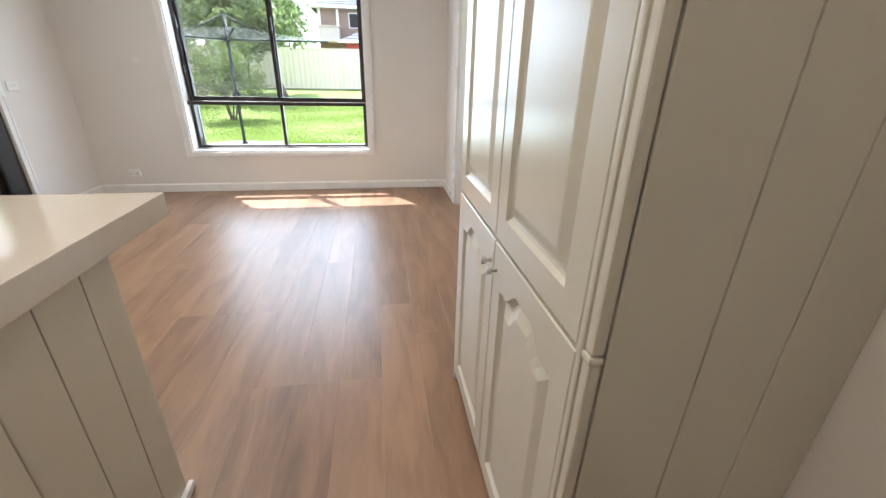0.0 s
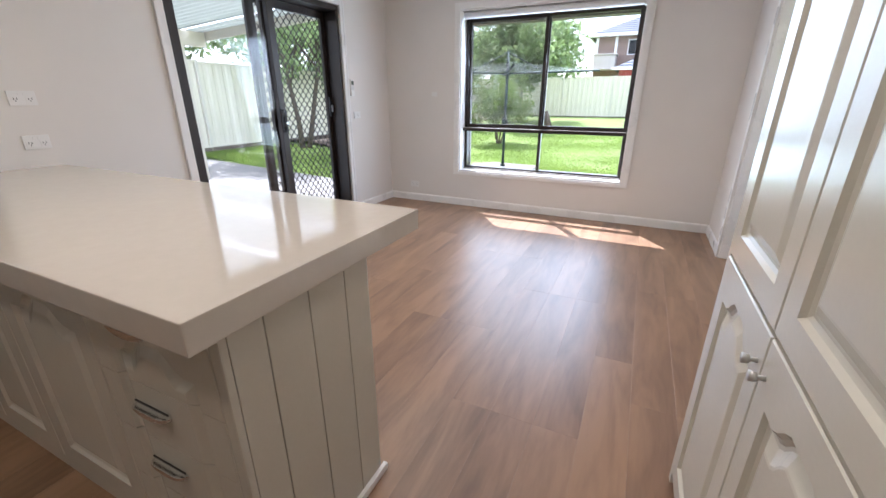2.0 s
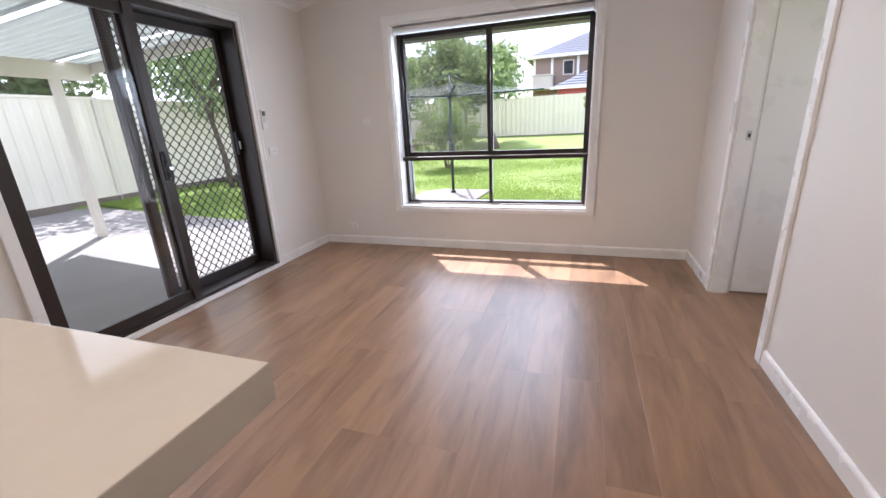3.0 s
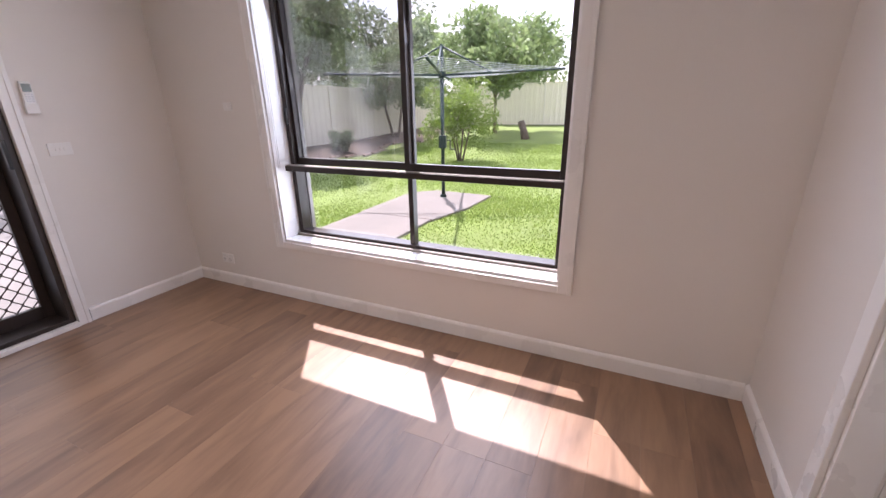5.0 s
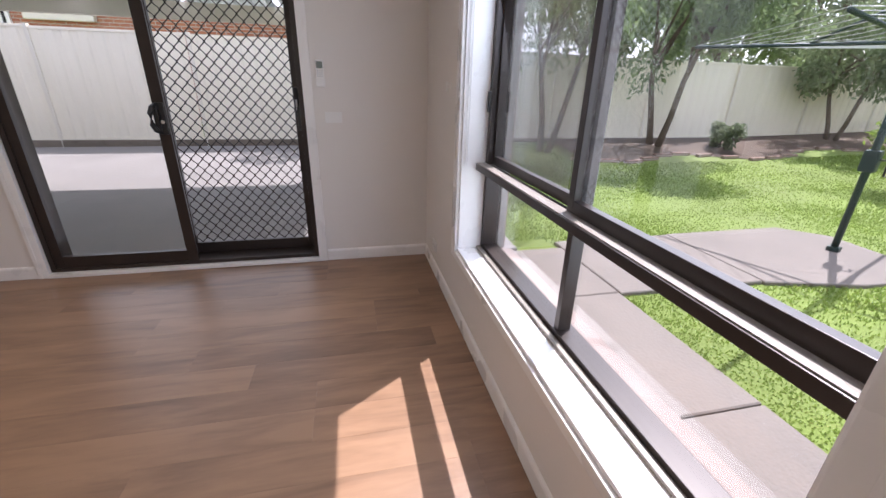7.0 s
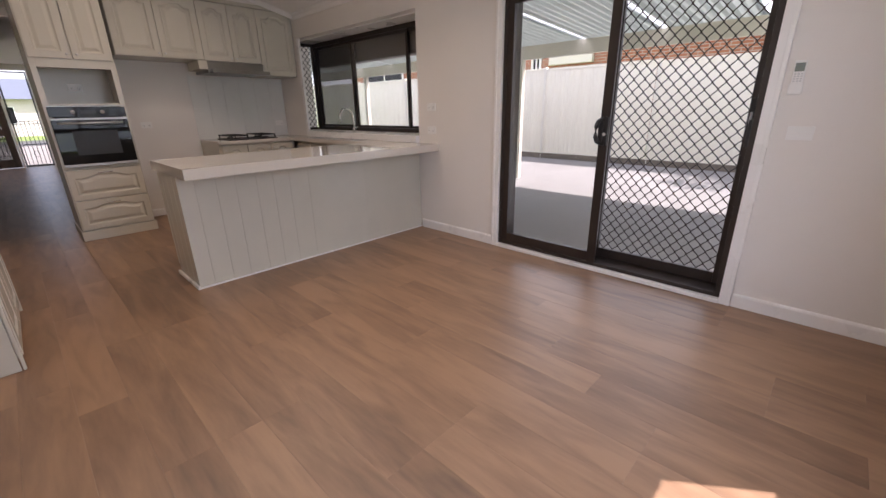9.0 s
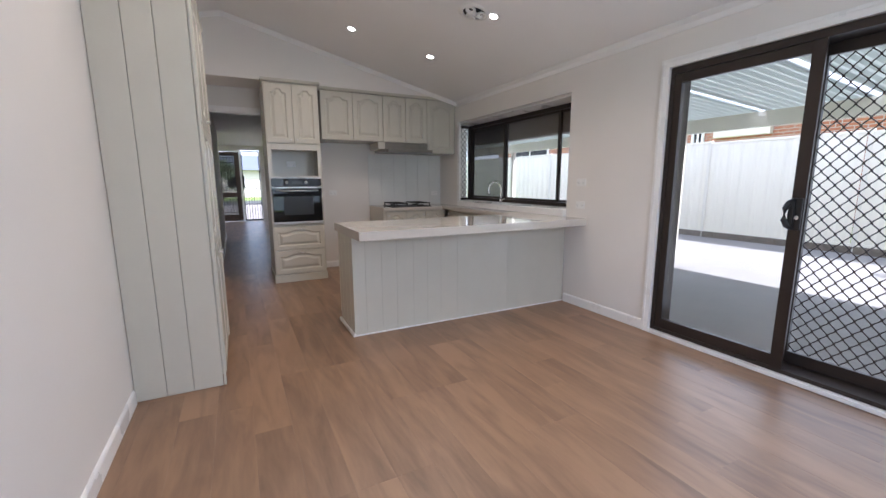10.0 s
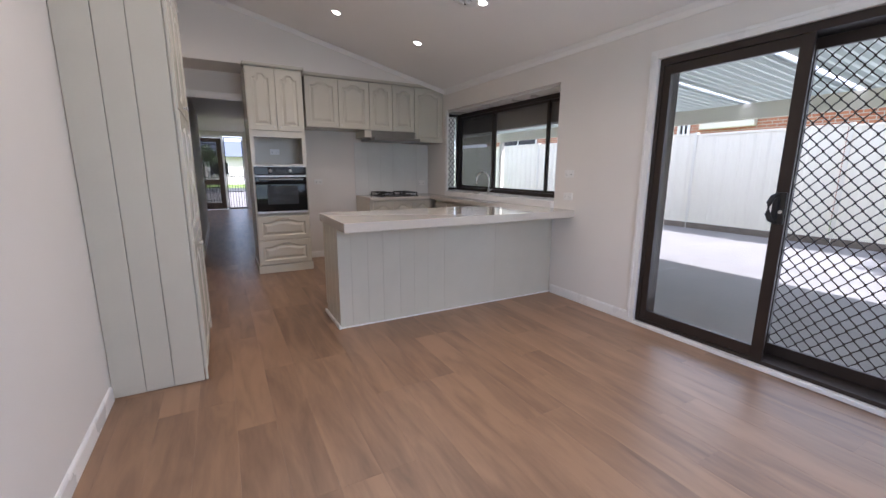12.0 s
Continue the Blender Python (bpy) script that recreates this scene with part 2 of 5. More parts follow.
def leafy(m, share):
    """Lets light through a leaf."""
    n, l = m.node_tree.nodes, m.node_tree.links
    b, t, mix = n["Principled BSDF"], n.new("ShaderNodeBsdfTranslucent"), n.new("ShaderNodeMixShader")
    l.new(b.inputs["Base Color"].links[0].from_socket, t.inputs[0])
    mix.inputs[0].default_value = share
    l.new(b.outputs[0], mix.inputs[1])
    l.new(t.outputs[0], mix.inputs[2])
    l.new(mix.outputs[0], n["Material Output"].inputs[0])


for leaf_mat in (BLADE, LEAF_DARK, LEAF_MID, LEAF_LIME, LEAF_GREY):
    leafy(leaf_mat, 0.5)
PALERENDER = material("pale_render", (0.62, 0.56, 0.52), 0.8, var=0.08, scale=2)
RED_FASCIA = material("red_paint", (0.42, 0.06, 0.05), 0.5)
LAMPGLOW = glow_material("lamp_diffuser", (1.0, 0.90, 0.72), 6.0)

# ---- mesh helpers ----


def mesh_of(bm, name, mat):
    me = bpy.data.meshes.new(name)
    bmesh.ops.recalc_face_normals(bm, faces=bm.faces)
    bm.to_mesh(me)
    bm.free()
    me.materials.append(mat)
    return me


def smooth(ob):
    for p in ob.data.polygons:
        p.use_smooth = True
    return ob


def part(name, bm, mat, parent=None, label=""):
    ob = new(name, mesh_of(bm, name, mat))
    ob.parent = parent
    return tagged(ob, label)


def thing(name, label, category, at=(0, 0, 0), group="", kind="", rz=0):
    ob = new(name)
    ob.matrix_basis = pose(*at, 0, 0, rz)
    return tagged(ob, label, category, group, kind)


def box(bm, x0, x1, y0, y1, z0, z1, r=0.0):
    m = Matrix.LocRotScale(((x0 + x1) / 2, (y0 + y1) / 2, (z0 + z1) / 2), None, (abs(x1 - x0), abs(y1 - y0), abs(z1 - z0)))
    v = bmesh.ops.create_cube(bm, size=1, matrix=m)["verts"]
    if r:
        e = {k for q in v for k in q.link_edges}
        bmesh.ops.bevel(bm, geom=list(e), offset=r, segments=2, affect="EDGES", profile=0.6)
    return bm


def boxes(*rows, r=0.0):
    bm = bmesh.new()
    for row in rows:
        box(bm, *row, r=r)
    return bm


def rod(bm, p0, p1, r0, r1=None, n=8, caps=True):
    p0, p1 = Vector(p0), Vector(p1)
    d = p1 - p0
    m = Matrix.Translation((p0 + p1) / 2) @ d.to_track_quat("Z", "Y").to_matrix().to_4x4()
    bmesh.ops.create_cone(bm, cap_ends=caps, segments=n, radius1=r0, radius2=r0 if r1 is None else r1, depth=d.length, matrix=m)
    return bm


def prism(bm, pts, axis, a, b):
    """A flat outline pushed from a to b along an axis; pts are the two other coordinates in order."""
    def at(p, d):
        return {"x": (d, p[0], p[1]), "y": (p[0], d, p[1]), "z": (p[0], p[1], d)}[axis]
    lo, hi = [bm.verts.new(at(p, a)) for p in pts], [bm.verts.new(at(p, b)) for p in pts]
    bm.faces.new(lo)
    bm.faces.new(hi[::-1])
    for i in range(len(pts)):
        j = (i + 1) % len(pts)
        bm.faces.new((lo[i], lo[j], hi[j], hi[i]))
    return bm


def tube(bm, pts, r, n=8):
    """A round tube along points."""
    rings = []
    for i, p in enumerate(pts):
        p = Vector(p)
        d = (Vector(pts[min(i + 1, len(pts) - 1)]) - Vector(pts[max(i - 1, 0)])).normalized()
        q = d.to_track_quat("Z", "Y")
        rr = r[i] if isinstance(r, (list, tuple)) else r
        rings.append([bm.verts.new(p + q @ Vector((rr * math.cos(k * math.tau / n), rr * math.sin(k * math.tau / n), 0))) for k in range(n)])
    for a, b in zip(rings, rings[1:]):
        for k in range(n):
            bm.faces.new((a[k], a[(k + 1) % n], b[(k + 1) % n], b[k]))
    bm.faces.new(rings[0][::-1])
    bm.faces.new(rings[-1])
    return bm


def panel_front(w, h, arch=0.035, margin=0.06, thick=0.019, cut=None):
    """A cabinet front in the plane y = 0, facing -y: flat frame, moulded recess and raised field, its top edge curved by arch."""
    bm = bmesh.new()
    n = 14 if arch else 1
    def outline(inset):
        m = margin + inset
        x0, x1, z0, z1 = -w / 2 + m, w / 2 - m, m, h - m - arch
        pts = [(x0, z0), (x1, z0)]
        for i in range(n + 1):
            u = i / n
            c = abs(2 * u - 1)
            s = max(0.0, min(1.0, (0.72 - c) / 0.45))
            pts.append((x1 + (x0 - x1) * u, z1 + arch * s * s * (3 - 2 * s)))
        return pts
    first = outline(0)
    edge = [(-w / 2, 0), (w / 2, 0)] + [((w / 2) if i == 0 else (-w / 2) if i == len(first) - 3 else p[0], h) for i, p in enumerate(first[2:])]
    b = 0.003
    inner = [(max(-w / 2 + b, min(w / 2 - b, x)), max(b, min(h - b, z))) for x, z in edge]
    levels = [(edge, thick), (edge, b), (inner, 0.0), (first, 0.0), (outline(0.007), 0.009), (outline(0.015), 0.013), (outline(0.022), 0.0125), (outline(0.046), 0.002), (outline(0.051), 0.001)]
    rings = [[bm.verts.new((x, y, z)) for x, z in pts] for pts, y in levels]
    for a, c in zip(rings, rings[1:]):
        for i in range(len(a)):
            j = (i + 1) % len(a)
            bm.faces.new((a[i], a[j], c[j], c[i]))
    bm.faces.new(rings[-1])
    bm.faces.new(rings[0][::-1])
    if cut:
        for z, keep in ((cut[0], False), (cut[1], True)):
            g = bm.verts[:] + bm.edges[:] + bm.faces[:]
            bmesh.ops.bisect_plane(bm, geom=g, plane_co=(0, 0, z), plane_no=(0, 0, 1), clear_outer=keep, clear_inner=not keep)
            bmesh.ops.holes_fill(bm, edges=[e for e in bm.edges if e.is_boundary], sides=0)
    return bm


def put(ob, m):
    ob.matrix_basis = m
    return ob


def knob(parent, m):
    bm = bmesh.new()
    rod(bm, (0, 0, 0), (0, -0.016, 0), 0.005, 0.005, 10)
    rod(bm, (0, -0.014, 0), (0, -0.026, 0), 0.009, 0.011, 14)
    return smooth(put(part("knob", bm, STEEL, parent, "brushed metal knob"), m))


def cup_pull(parent, m):
    """A solid half-moon metal pull with a flat top."""
    bm = bmesh.new()
    for k in range(5):
        f = k / 4 * math.pi / 2
        for i in range(13):
            u = math.pi * i / 12
            bm.verts.new((0.052 * math.cos(u) * (0.55 + 0.45 * math.cos(f)), -0.02 * math.sin(f), -0.024 * math.sin(u) * (0.25 + 0.75 * math.cos(f)) + 0.002 * k))
    bmesh.ops.convex_hull(bm, input=bm.verts[:])
    ob = put(part("handle", bm, NICKEL, parent, "satin chrome half-moon pull"), m)
    # Black strip draws the shaded line of an open top on the solid pull.
    part("shade_strip", boxes((-0.05, 0.05, -0.0045, -0.0015, 0.0065, 0.0105), r=0.0008), BLACK, ob, "thin black strip drawn as the shade along the pull's top")
    return ob


def bar_pull(parent, m, w=0.11):
    bm = tube(bmesh.new(), [(-w / 2, 0, 0), (-w / 2, -0.022, 0.0), (-w / 4, -0.028, 0), (w / 4, -0.028, 0), (w / 2, -0.022, 0), (w / 2, 0, 0)], 0.0055)
    return smooth(put(part("handle", bm, CHROME, parent, "chrome bow handle"), m))

# ---- the room ----
XW, XE, YN, YB, YG = -2.845, 0.865, 5.965, -0.72, -0.15   # west wall, east wall, window wall, kitchen back wall, face of the gable bulkhead
RIDGE_X, RIDGE_Z, FALL = 0.24, 3.205, 0.2463


def roof_z(x):
    return RIDGE_Z - FALL * abs(x - RIDGE_X)


def structure(name, bm, mat, label):
    return tagged(part(name, bm, mat), label, "structure", kind="structure")


# west wall: sliding door and bay opening
bm = bmesh.new()
W0, W1 = XW - 0.1, XW
zt = 2.449
for y0, y1, z0, z1 in ((YB, -0.37, 0, zt), (-0.37, 2.235, 2.165, zt), (2.235, 3.285, 0, zt), (3.285, 5.10, 2.145, zt), (5.10, YN, 0, zt)):
    box(bm, W0, W1, y0, y1, z0, z1)
box(bm, XW - 0.02, XW, -0.37, -0.1155, 0, 2.165)
structure("wall_west", bm, WALL, "warm white painted plaster wall with a sliding door")

bm = bmesh.new()
for y0, y1, z0, z1 in ((-0.4, 2.345, 2.245, 2.3), (2.345, 3.25, -0.3, 2.3), (3.25, 5.13, 2.19, 2.3), (3.25, 5.13, -0.3, -0.02), (5.13, 6.27, -0.3, 2.3)):
    box(bm, W0 - 0.15, W0 - 0.04, y0, y1, z0, z1)
for x0, x1, z0, z1 in ((-2.985, -1.9, -0.3, 2.3), (-1.9, 0.035, -0.3, 0.40), (-1.9, 0.035, 2.19, 2.3), (0.035, 3.0, -0.3, 2.3)):
    box(bm, x0, x1, 6.16, 6.27, z0, z1)
structure("house_outer_wall", bm, BRICK_BROWN, "brown brick outer skin of the house")

bm = bmesh.new()
prism(bm, [(6.157, 0.38), (6.157, 0.436), (6.185, 0.436), (6.33, 0.395), (6.33, 0.33)], "x", -1.9, 0.035)
structure("window_outer_sill", bm, SILLBRICK, "sloping brick sill outside the window")

# north wall with the window
bm = bmesh.new()
WX0, WX1, WZ0, WZ1 = -1.862, -0.006, 0.43, 2.172
for x0, x1, z0, z1 in ((XW, WX0, 0, 2.449), (WX0, WX1, 0, WZ0), (WX0, WX1, WZ1, 2.449), (WX1, XE + 1.2, 0, 2.449)):
    box(bm, x0, x1, YN, YN + 0.1, z0, z1)
prism(bm, [(XW, 2.449), (XE, 2.449), (XE, roof_z(XE)), (RIDGE_X, RIDGE_Z), (XW, roof_z(XW))], "y", YN, YN + 0.1)
structure("wall_north", bm, WALL, "warm white painted plaster gable wall with a large window")

# east wall with the passage opening
bm = bmesh.new()
for y0, y1, z0, z1 in ((YB, 4.345, 0, 3.06), (4.345, 5.245, 2.08, 3.06), (5.245, YN, 0, 3.06)):
    box(bm, XE, XE + 0.1, y0, y1, z0, z1)
structure("wall_east", bm, WALL, "warm white painted plaster wall with an open doorway")

# passage beyond the doorway
# The unseen wall at x = 2.2 has an added gap for the fill lamp.
bm = boxes((XE + 0.1, 2.3, 3.6, 3.7, 0, 2.5), (2.2, 2.3, 3.7, 5.25, 0, 0.9), (2.2, 2.3, 3.7, 5.25, 2.1, 2.5), (XE + 0.1, 0.985, 5.25, 5.35, 0, 2.5), (0.985, 1.805, 5.25, 5.35, 2.05, 2.5), (1.805, 2.3, 5.25, 5.35, 0, 2.5))
structure("wall_passage", bm, WALL, "white painted walls of the side passage")
structure("ceiling_passage", boxes((XE + 0.1, 2.3, 3.6, 5.47, 2.5, 2.55)), CEIL, "flat white passage ceiling")

# kitchen back wall, gable bulkhead and hall
bm = boxes((-3.35, -0.16, YB - 0.1, YB, 0, 2.5), (-0.16, 0.52, YB - 0.1, YB, 2.19, 2.55), (0.52, XE, YB - 0.1, YB, 0, 2.55))
structure("wall_south", bm, WALL, "white painted kitchen back wall with the hall opening")
bm = bmesh.new()
prism(bm, [(XW, 2.505), (XE, 2.505), (XE, roof_z(XE)), (RIDGE_X, RIDGE_Z), (-2.60, roof_z(-2.60))], "y", YB - 0.1, YG)
structure("bulkhead", bm, WALL, "white plaster gable bulkhead over the cabinets")
# The unseen wall at x = 3.0 has an added gap for the fill lamp.
bm = boxes((-0.95, -0.85, -9.5, YB - 0.1, 0, 2.45), (0.52, 0.62, -5.3, YB - 0.1, 0, 2.45), (0.62, 3.0, -5.4, -5.3, 0, 2.45), (3.0, 3.1, -9.5, -5.3, 0, 0.9), (3.0, 3.1, -9.5, -5.3, 2.1, 2.45),
           (-0.95, -0.54, -9.6, -9.5, 0, 2.45), (-0.54, -0.26, -9.6, -9.5, 2.31, 2.45), (0.80, 3.1, -9.6, -9.5, 0, 2.45), (-0.26, 0.80, -9.6, -9.5, 2.31, 2.45))
structure("wall_hall", bm, WALL, "cream painted walls of the long hall")
structure("ceiling_hall", boxes((-0.95, 3.1, -9.6, YB - 0.1, 2.45, 2.5)), CEIL, "flat white hall ceiling")

# raked ceiling
bm = bmesh.new()
prism(bm, [(XW - 0.1, roof_z(XW - 0.1)), (RIDGE_X, RIDGE_Z), (XE + 0.1, roof_z(XE + 0.1)), (XE + 0.1, roof_z(XE + 0.1) + 0.1), (RIDGE_X, RIDGE_Z + 0.1), (XW - 0.1, roof_z(XW - 0.1) + 0.1)], "y", YB - 0.1, YN + 0.1)
structure("ceiling", bm, CEIL, "white raked plaster ceiling rising to a ridge")

# cornices
bm = bmesh.new()
c = 0.055
for x, s in ((XW, 1), (XE, -1)):
    z = roof_z(x)
    zi = roof_z(x + s * c)
    prism(bm, [(x, z - 0.004), (x, z - c), (x + s * 0.008, z - c), (x + s * 0.02, z - 0.02), (x + s * c, zi - 0.008), (x + s * c, zi - 0.002)], "y", YG + 0.002, YN - 0.002)
structure("cornice", bm, CEIL, "white cove cornice along the ceiling edge")
bm = bmesh.new()
for y, s in ((YN, -1), (YG, 1)):
    for xa, xb in ((XW + 0.01, RIDGE_X), (RIDGE_X, XE - 0.01)):
        quad = []
        for x in (xa, xb):
            z = roof_z(x)
            quad.append([bm.verts.new((x, y + s * dy, z - dz)) for dy, dz in ((0.001, 0.004), (0.001, 0.05), (0.012, 0.042), (0.042, 0.012), (0.05, 0.004))])
        a, b = quad
        for i in range(5):
            j = (i + 1) % 5
            bm.faces.new((a[i], a[j], b[j], b[i]))
        bm.faces.new(a)
        bm.faces.new(b[::-1])
structure("cornice_gable", bm, CEIL, "white cove cornice on the sloping gable")

# baseboards
def skirting(name, runs):
    bm = bmesh.new()
    for (ax, at, s, a, b) in runs:
        pts = [(at, 0.001), (at + s * 0.014, 0.001), (at + s * 0.014, 0.075), (at + s * 0.010, 0.084), (at + s * 0.004, 0.09), (at, 0.09)]
        if ax == "x":
            prism(bm, [(p[0], p[1]) for p in pts], "x", a, b)
        else:
            prism(bm, pts, "y", a, b)
    return structure(name, bm, TRIM, "white gloss painted baseboard")


skirting("baseboard_west", [("y", XW, 1, 2.26, 3.215), ("y", XW, 1, 5.17, YN - 0.001)])
skirting("baseboard_north", [("x", YN, -1, XW + 0.016, XE - 0.016)])
skirting("baseboard_east", [("y", XE, -1, 2.68, 4.28), ("y", XE, -1, 5.31, YN - 0.001), ("y", XE, -1, YB + 0.01, 1.64)])
skirting("baseboard_south", [("x", YB, 1, -1.58, -0.79)])
skirting("baseboard_hall", [("y", 0.52, -1, -5.3, YB - 0.11), ("x", 5.25, -1, 1.9, 2.19)])


def architrave(name, rows, label="white gloss moulded architrave"):
    """Boards of two steps round an opening."""
    bm = bmesh.new()
    for row in rows:
        box(bm, *row, r=0.003)
    return structure(name, bm, TRIM, label)


# sliding door trim
t = 0.018
architrave("trim_door", [(XW, XW + t, 3.222, 3.285, 0, 2.208), (XW, XW + t, 5.10, 5.163, 0, 2.208), (XW, XW + t, 3.285, 5.10, 2.145, 2.208),
                         (XW + t, XW + t + 0.005, 3.222, 3.245, 0, 2.208), (XW + t, XW + t + 0.005, 5.140, 5.163, 0, 2.208), (XW + t, XW + t + 0.005, 3.245, 5.14, 2.185, 2.208)])
architrave("door_sill", [(XW - 0.10, XW + 0.03, 3.285, 5.10, 0.002, 0.03)], "white painted timber sill under the sliding door")
# window trim, reveal and sill
y = YN
a = 0.066
architrave("trim_window", [(WX0 - a, WX0, y - t, y, WZ0 - 0.045, WZ1 + a), (WX1, WX1 + a, y - t, y, WZ0 - 0.045, WZ1 + a), (WX0, WX1, y - t, y, WZ1, WZ1 + a), (WX0, WX1, y - t, y, WZ0 - 0.045, WZ0 - 0.004),
                           (WX0 - a, WX0 - a + 0.022, y - t - 0.005, y - t, WZ0 - 0.045, WZ1 + a), (WX1 + a - 0.022, WX1 + a, y - t - 0.005, y - t, WZ0 - 0.045, WZ1 + a), (WX0 - a + 0.022, WX1 + a - 0.022, y - t - 0.005, y - t, WZ1 + a - 0.022, WZ1 + a)])
architrave("window_sill", [(WX0, WX1, y - 0.004, 6.155, WZ0 - 0.003, WZ0 + 0.015)], "white gloss painted window board")
bm = boxes((WX0, WX0 + 0.012, y + 0.001, 6.185, WZ0 + 0.016, WZ1 - 0.001), (WX1 - 0.012, WX1, y + 0.001, 6.185, WZ0 + 0.016, WZ1 - 0.001), (WX0 + 0.012, WX1 - 0.012, y + 0.001, 6.185, WZ1 - 0.014, WZ1 - 0.001))
structure("window_reveal", bm, TRIM, "white painted timber window reveal")
# passage doorway trim with jambs
architrave("trim_doorway", [(XE - t, XE, 4.283, 4.345, 0, 2.145), (XE - t, XE, 5.245, 5.307, 0, 2.145), (XE - t, XE, 4.345, 5.245, 2.083, 2.145),
                            (XE, XE + 0.1, 4.345, 4.362, 0, 2.08), (XE, XE + 0.1, 5.228, 5.245, 0, 2.08), (XE, XE + 0.1, 4.362, 5.228, 2.062, 2.08)])
plate = thing("strike_plate", "small steel strike plate on the white door jamb", "door hardware", (0.935, 5.228, 1.098))
part("plate", boxes((-0.014, 0.014, -0.003, 0.0, -0.03, 0.03), r=0.001), STEEL, plate)
part("latch_hole", boxes((-0.006, 0.008, -0.0045, -0.002, -0.012, 0.012)), BLACK, plate)

# flush passage door
door = tagged(thing("door_1", "closed flush white painted passage door", "door", (1.395, 5.256, 0), kind="structure"))
part("door_leaf", boxes((-0.405, 0.405, 0, 0.035, 0.012, 2.04), r=0.002), TRIM, door)
bm = bmesh.new()
rod(bm, (0.34, 0, 1.0), (0.34, -0.045, 1.0), 0.011)
rod(bm, (0.34, -0.045, 1.0), (0.34, -0.07, 1.0), 0.027, 0.024, 16)
smooth(part("door_knob", bm, STEEL, door, "round steel door knob"))
architrave("hall_trim", [(-0.225, -0.16, YB, YB + 0.018, 0, 2.255), (-0.16, 0.52, YB, YB + 0.018, 2.19, 2.255), (0.52, 0.585, YB, YB + 0.018, 0, 2.255),
                         (-0.16, -0.145, YB - 0.1, YB, 0, 2.19), (-0.145, 0.505, YB - 0.1, YB, 2.175, 2.19), (0.505, 0.52, YB - 0.1, YB, 0, 2.19)])

# ---- windows and doors in dark bronze aluminium ----


def pane(name, parent, *b):
    ob = part(name, boxes(b), GLASS, parent)
    ob.visible_shadow = False
    return ob


win = tagged(thing("window_1", "four-light bronze aluminium window over the lawn", "window", kind="structure"))
FY = 6.10
x0, x1, z0, z1 = WX0 + 0.013, WX1 - 0.013, WZ0 + 0.017, WZ1 - 0.015
f = 0.034
part("window_frame", boxes((x0, x0 + f, FY, FY + 0.085, z0, z1), (x1 - f, x1, FY, FY + 0.085, z0, z1), (x0 + f, x1 - f, FY, FY + 0.085, z1 - 0.05, z1), (x0 + f, x1 - f, FY, FY + 0.085, z0, z0 + 0.032), r=0.002), BRONZE, win)
part("transom", boxes((x0 - 0.010, x1 + 0.010, FY - 0.052, FY + 0.0, 0.902, 0.936), (x0 + f, x1 - f, FY + 0.0005, FY + 0.03, 0.902, 0.936), r=0.003), BRONZE, win)
part("transom_track", boxes((x0 - 0.006, x1 + 0.006, FY - 0.046, FY + 0.002, 0.9362, 0.940), r=0.001), PALE_ALU, win, "pale aluminium track on top of the transom")
part("sill_track", boxes((x0 + 0.002, x1 - 0.002, FY - 0.026, FY - 0.0005, z0 - 0.0015, z0 + 0.013), r=0.002), PALE_ALU, win, "pale aluminium sill track")
part("lower_mullion", boxes((-0.947, -0.915, FY + 0.01, FY + 0.06, z0 + 0.032, 0.902), r=0.002), BRONZE, win)
for nm, xa, xb, yy in (("fixed_sash", x0 + f - 0.016, -0.905, FY + 0.030), ("sliding_sash", -0.955, x1 - f + 0.024, FY - 0.003)):
    s = part(nm, boxes((xa, xa + 0.034, yy, yy + 0.03, 0.938, z1 - 0.052), (xb - 0.034, xb, yy, yy + 0.03, 0.938, z1 - 0.052), (xa + 0.034, xb - 0.034, yy, yy + 0.03, 0.938, 0.982), (xa + 0.034, xb - 0.034, yy, yy + 0.03, z1 - 0.09, z1 - 0.052), r=0.002), BRONZE, win)
    pane("pane", s, xa + 0.032, xb - 0.032, yy + 0.012, yy + 0.016, 0.98, z1 - 0.088)
screen_pane = pane("fly_screen", win, x0 + f, -0.93, FY + 0.0765, FY + 0.0785, 0.938, z1 - 0.052)
screen_pane.data.materials[0] = THINSCREEN
pane("pane", win, x0 + f - 0.004, -0.943, FY + 0.04, FY + 0.044, z0 + 0.03, 0.904)
pane("pane", win, -0.919, x1 - f + 0.004, FY + 0.04, FY + 0.044, z0 + 0.03, 0.904)
part("catch", boxes((x0 + f - 0.024, x0 + f - 0.004, FY - 0.014, FY + 0.001, 1.2, 1.3), r=0.003), BLACK, win)
shut = thing("roller_shutter", "rolled-up taupe roller shutter outside the window", "shutter")
part("shutter_box", boxes((WX0 - 0.03, WX1 + 0.03, 6.19, 6.345, 2.055, 2.27), r=0.02), SHUTTER, shut)
for xg in (WX0 + 0.002, WX1 - 0.054):
    part("guide_rail", boxes((xg, xg + 0.052, 6.19, 6.225, WZ0 + 0.02, 2.054), r=0.004), SHUTTER, shut, "taupe side guide")

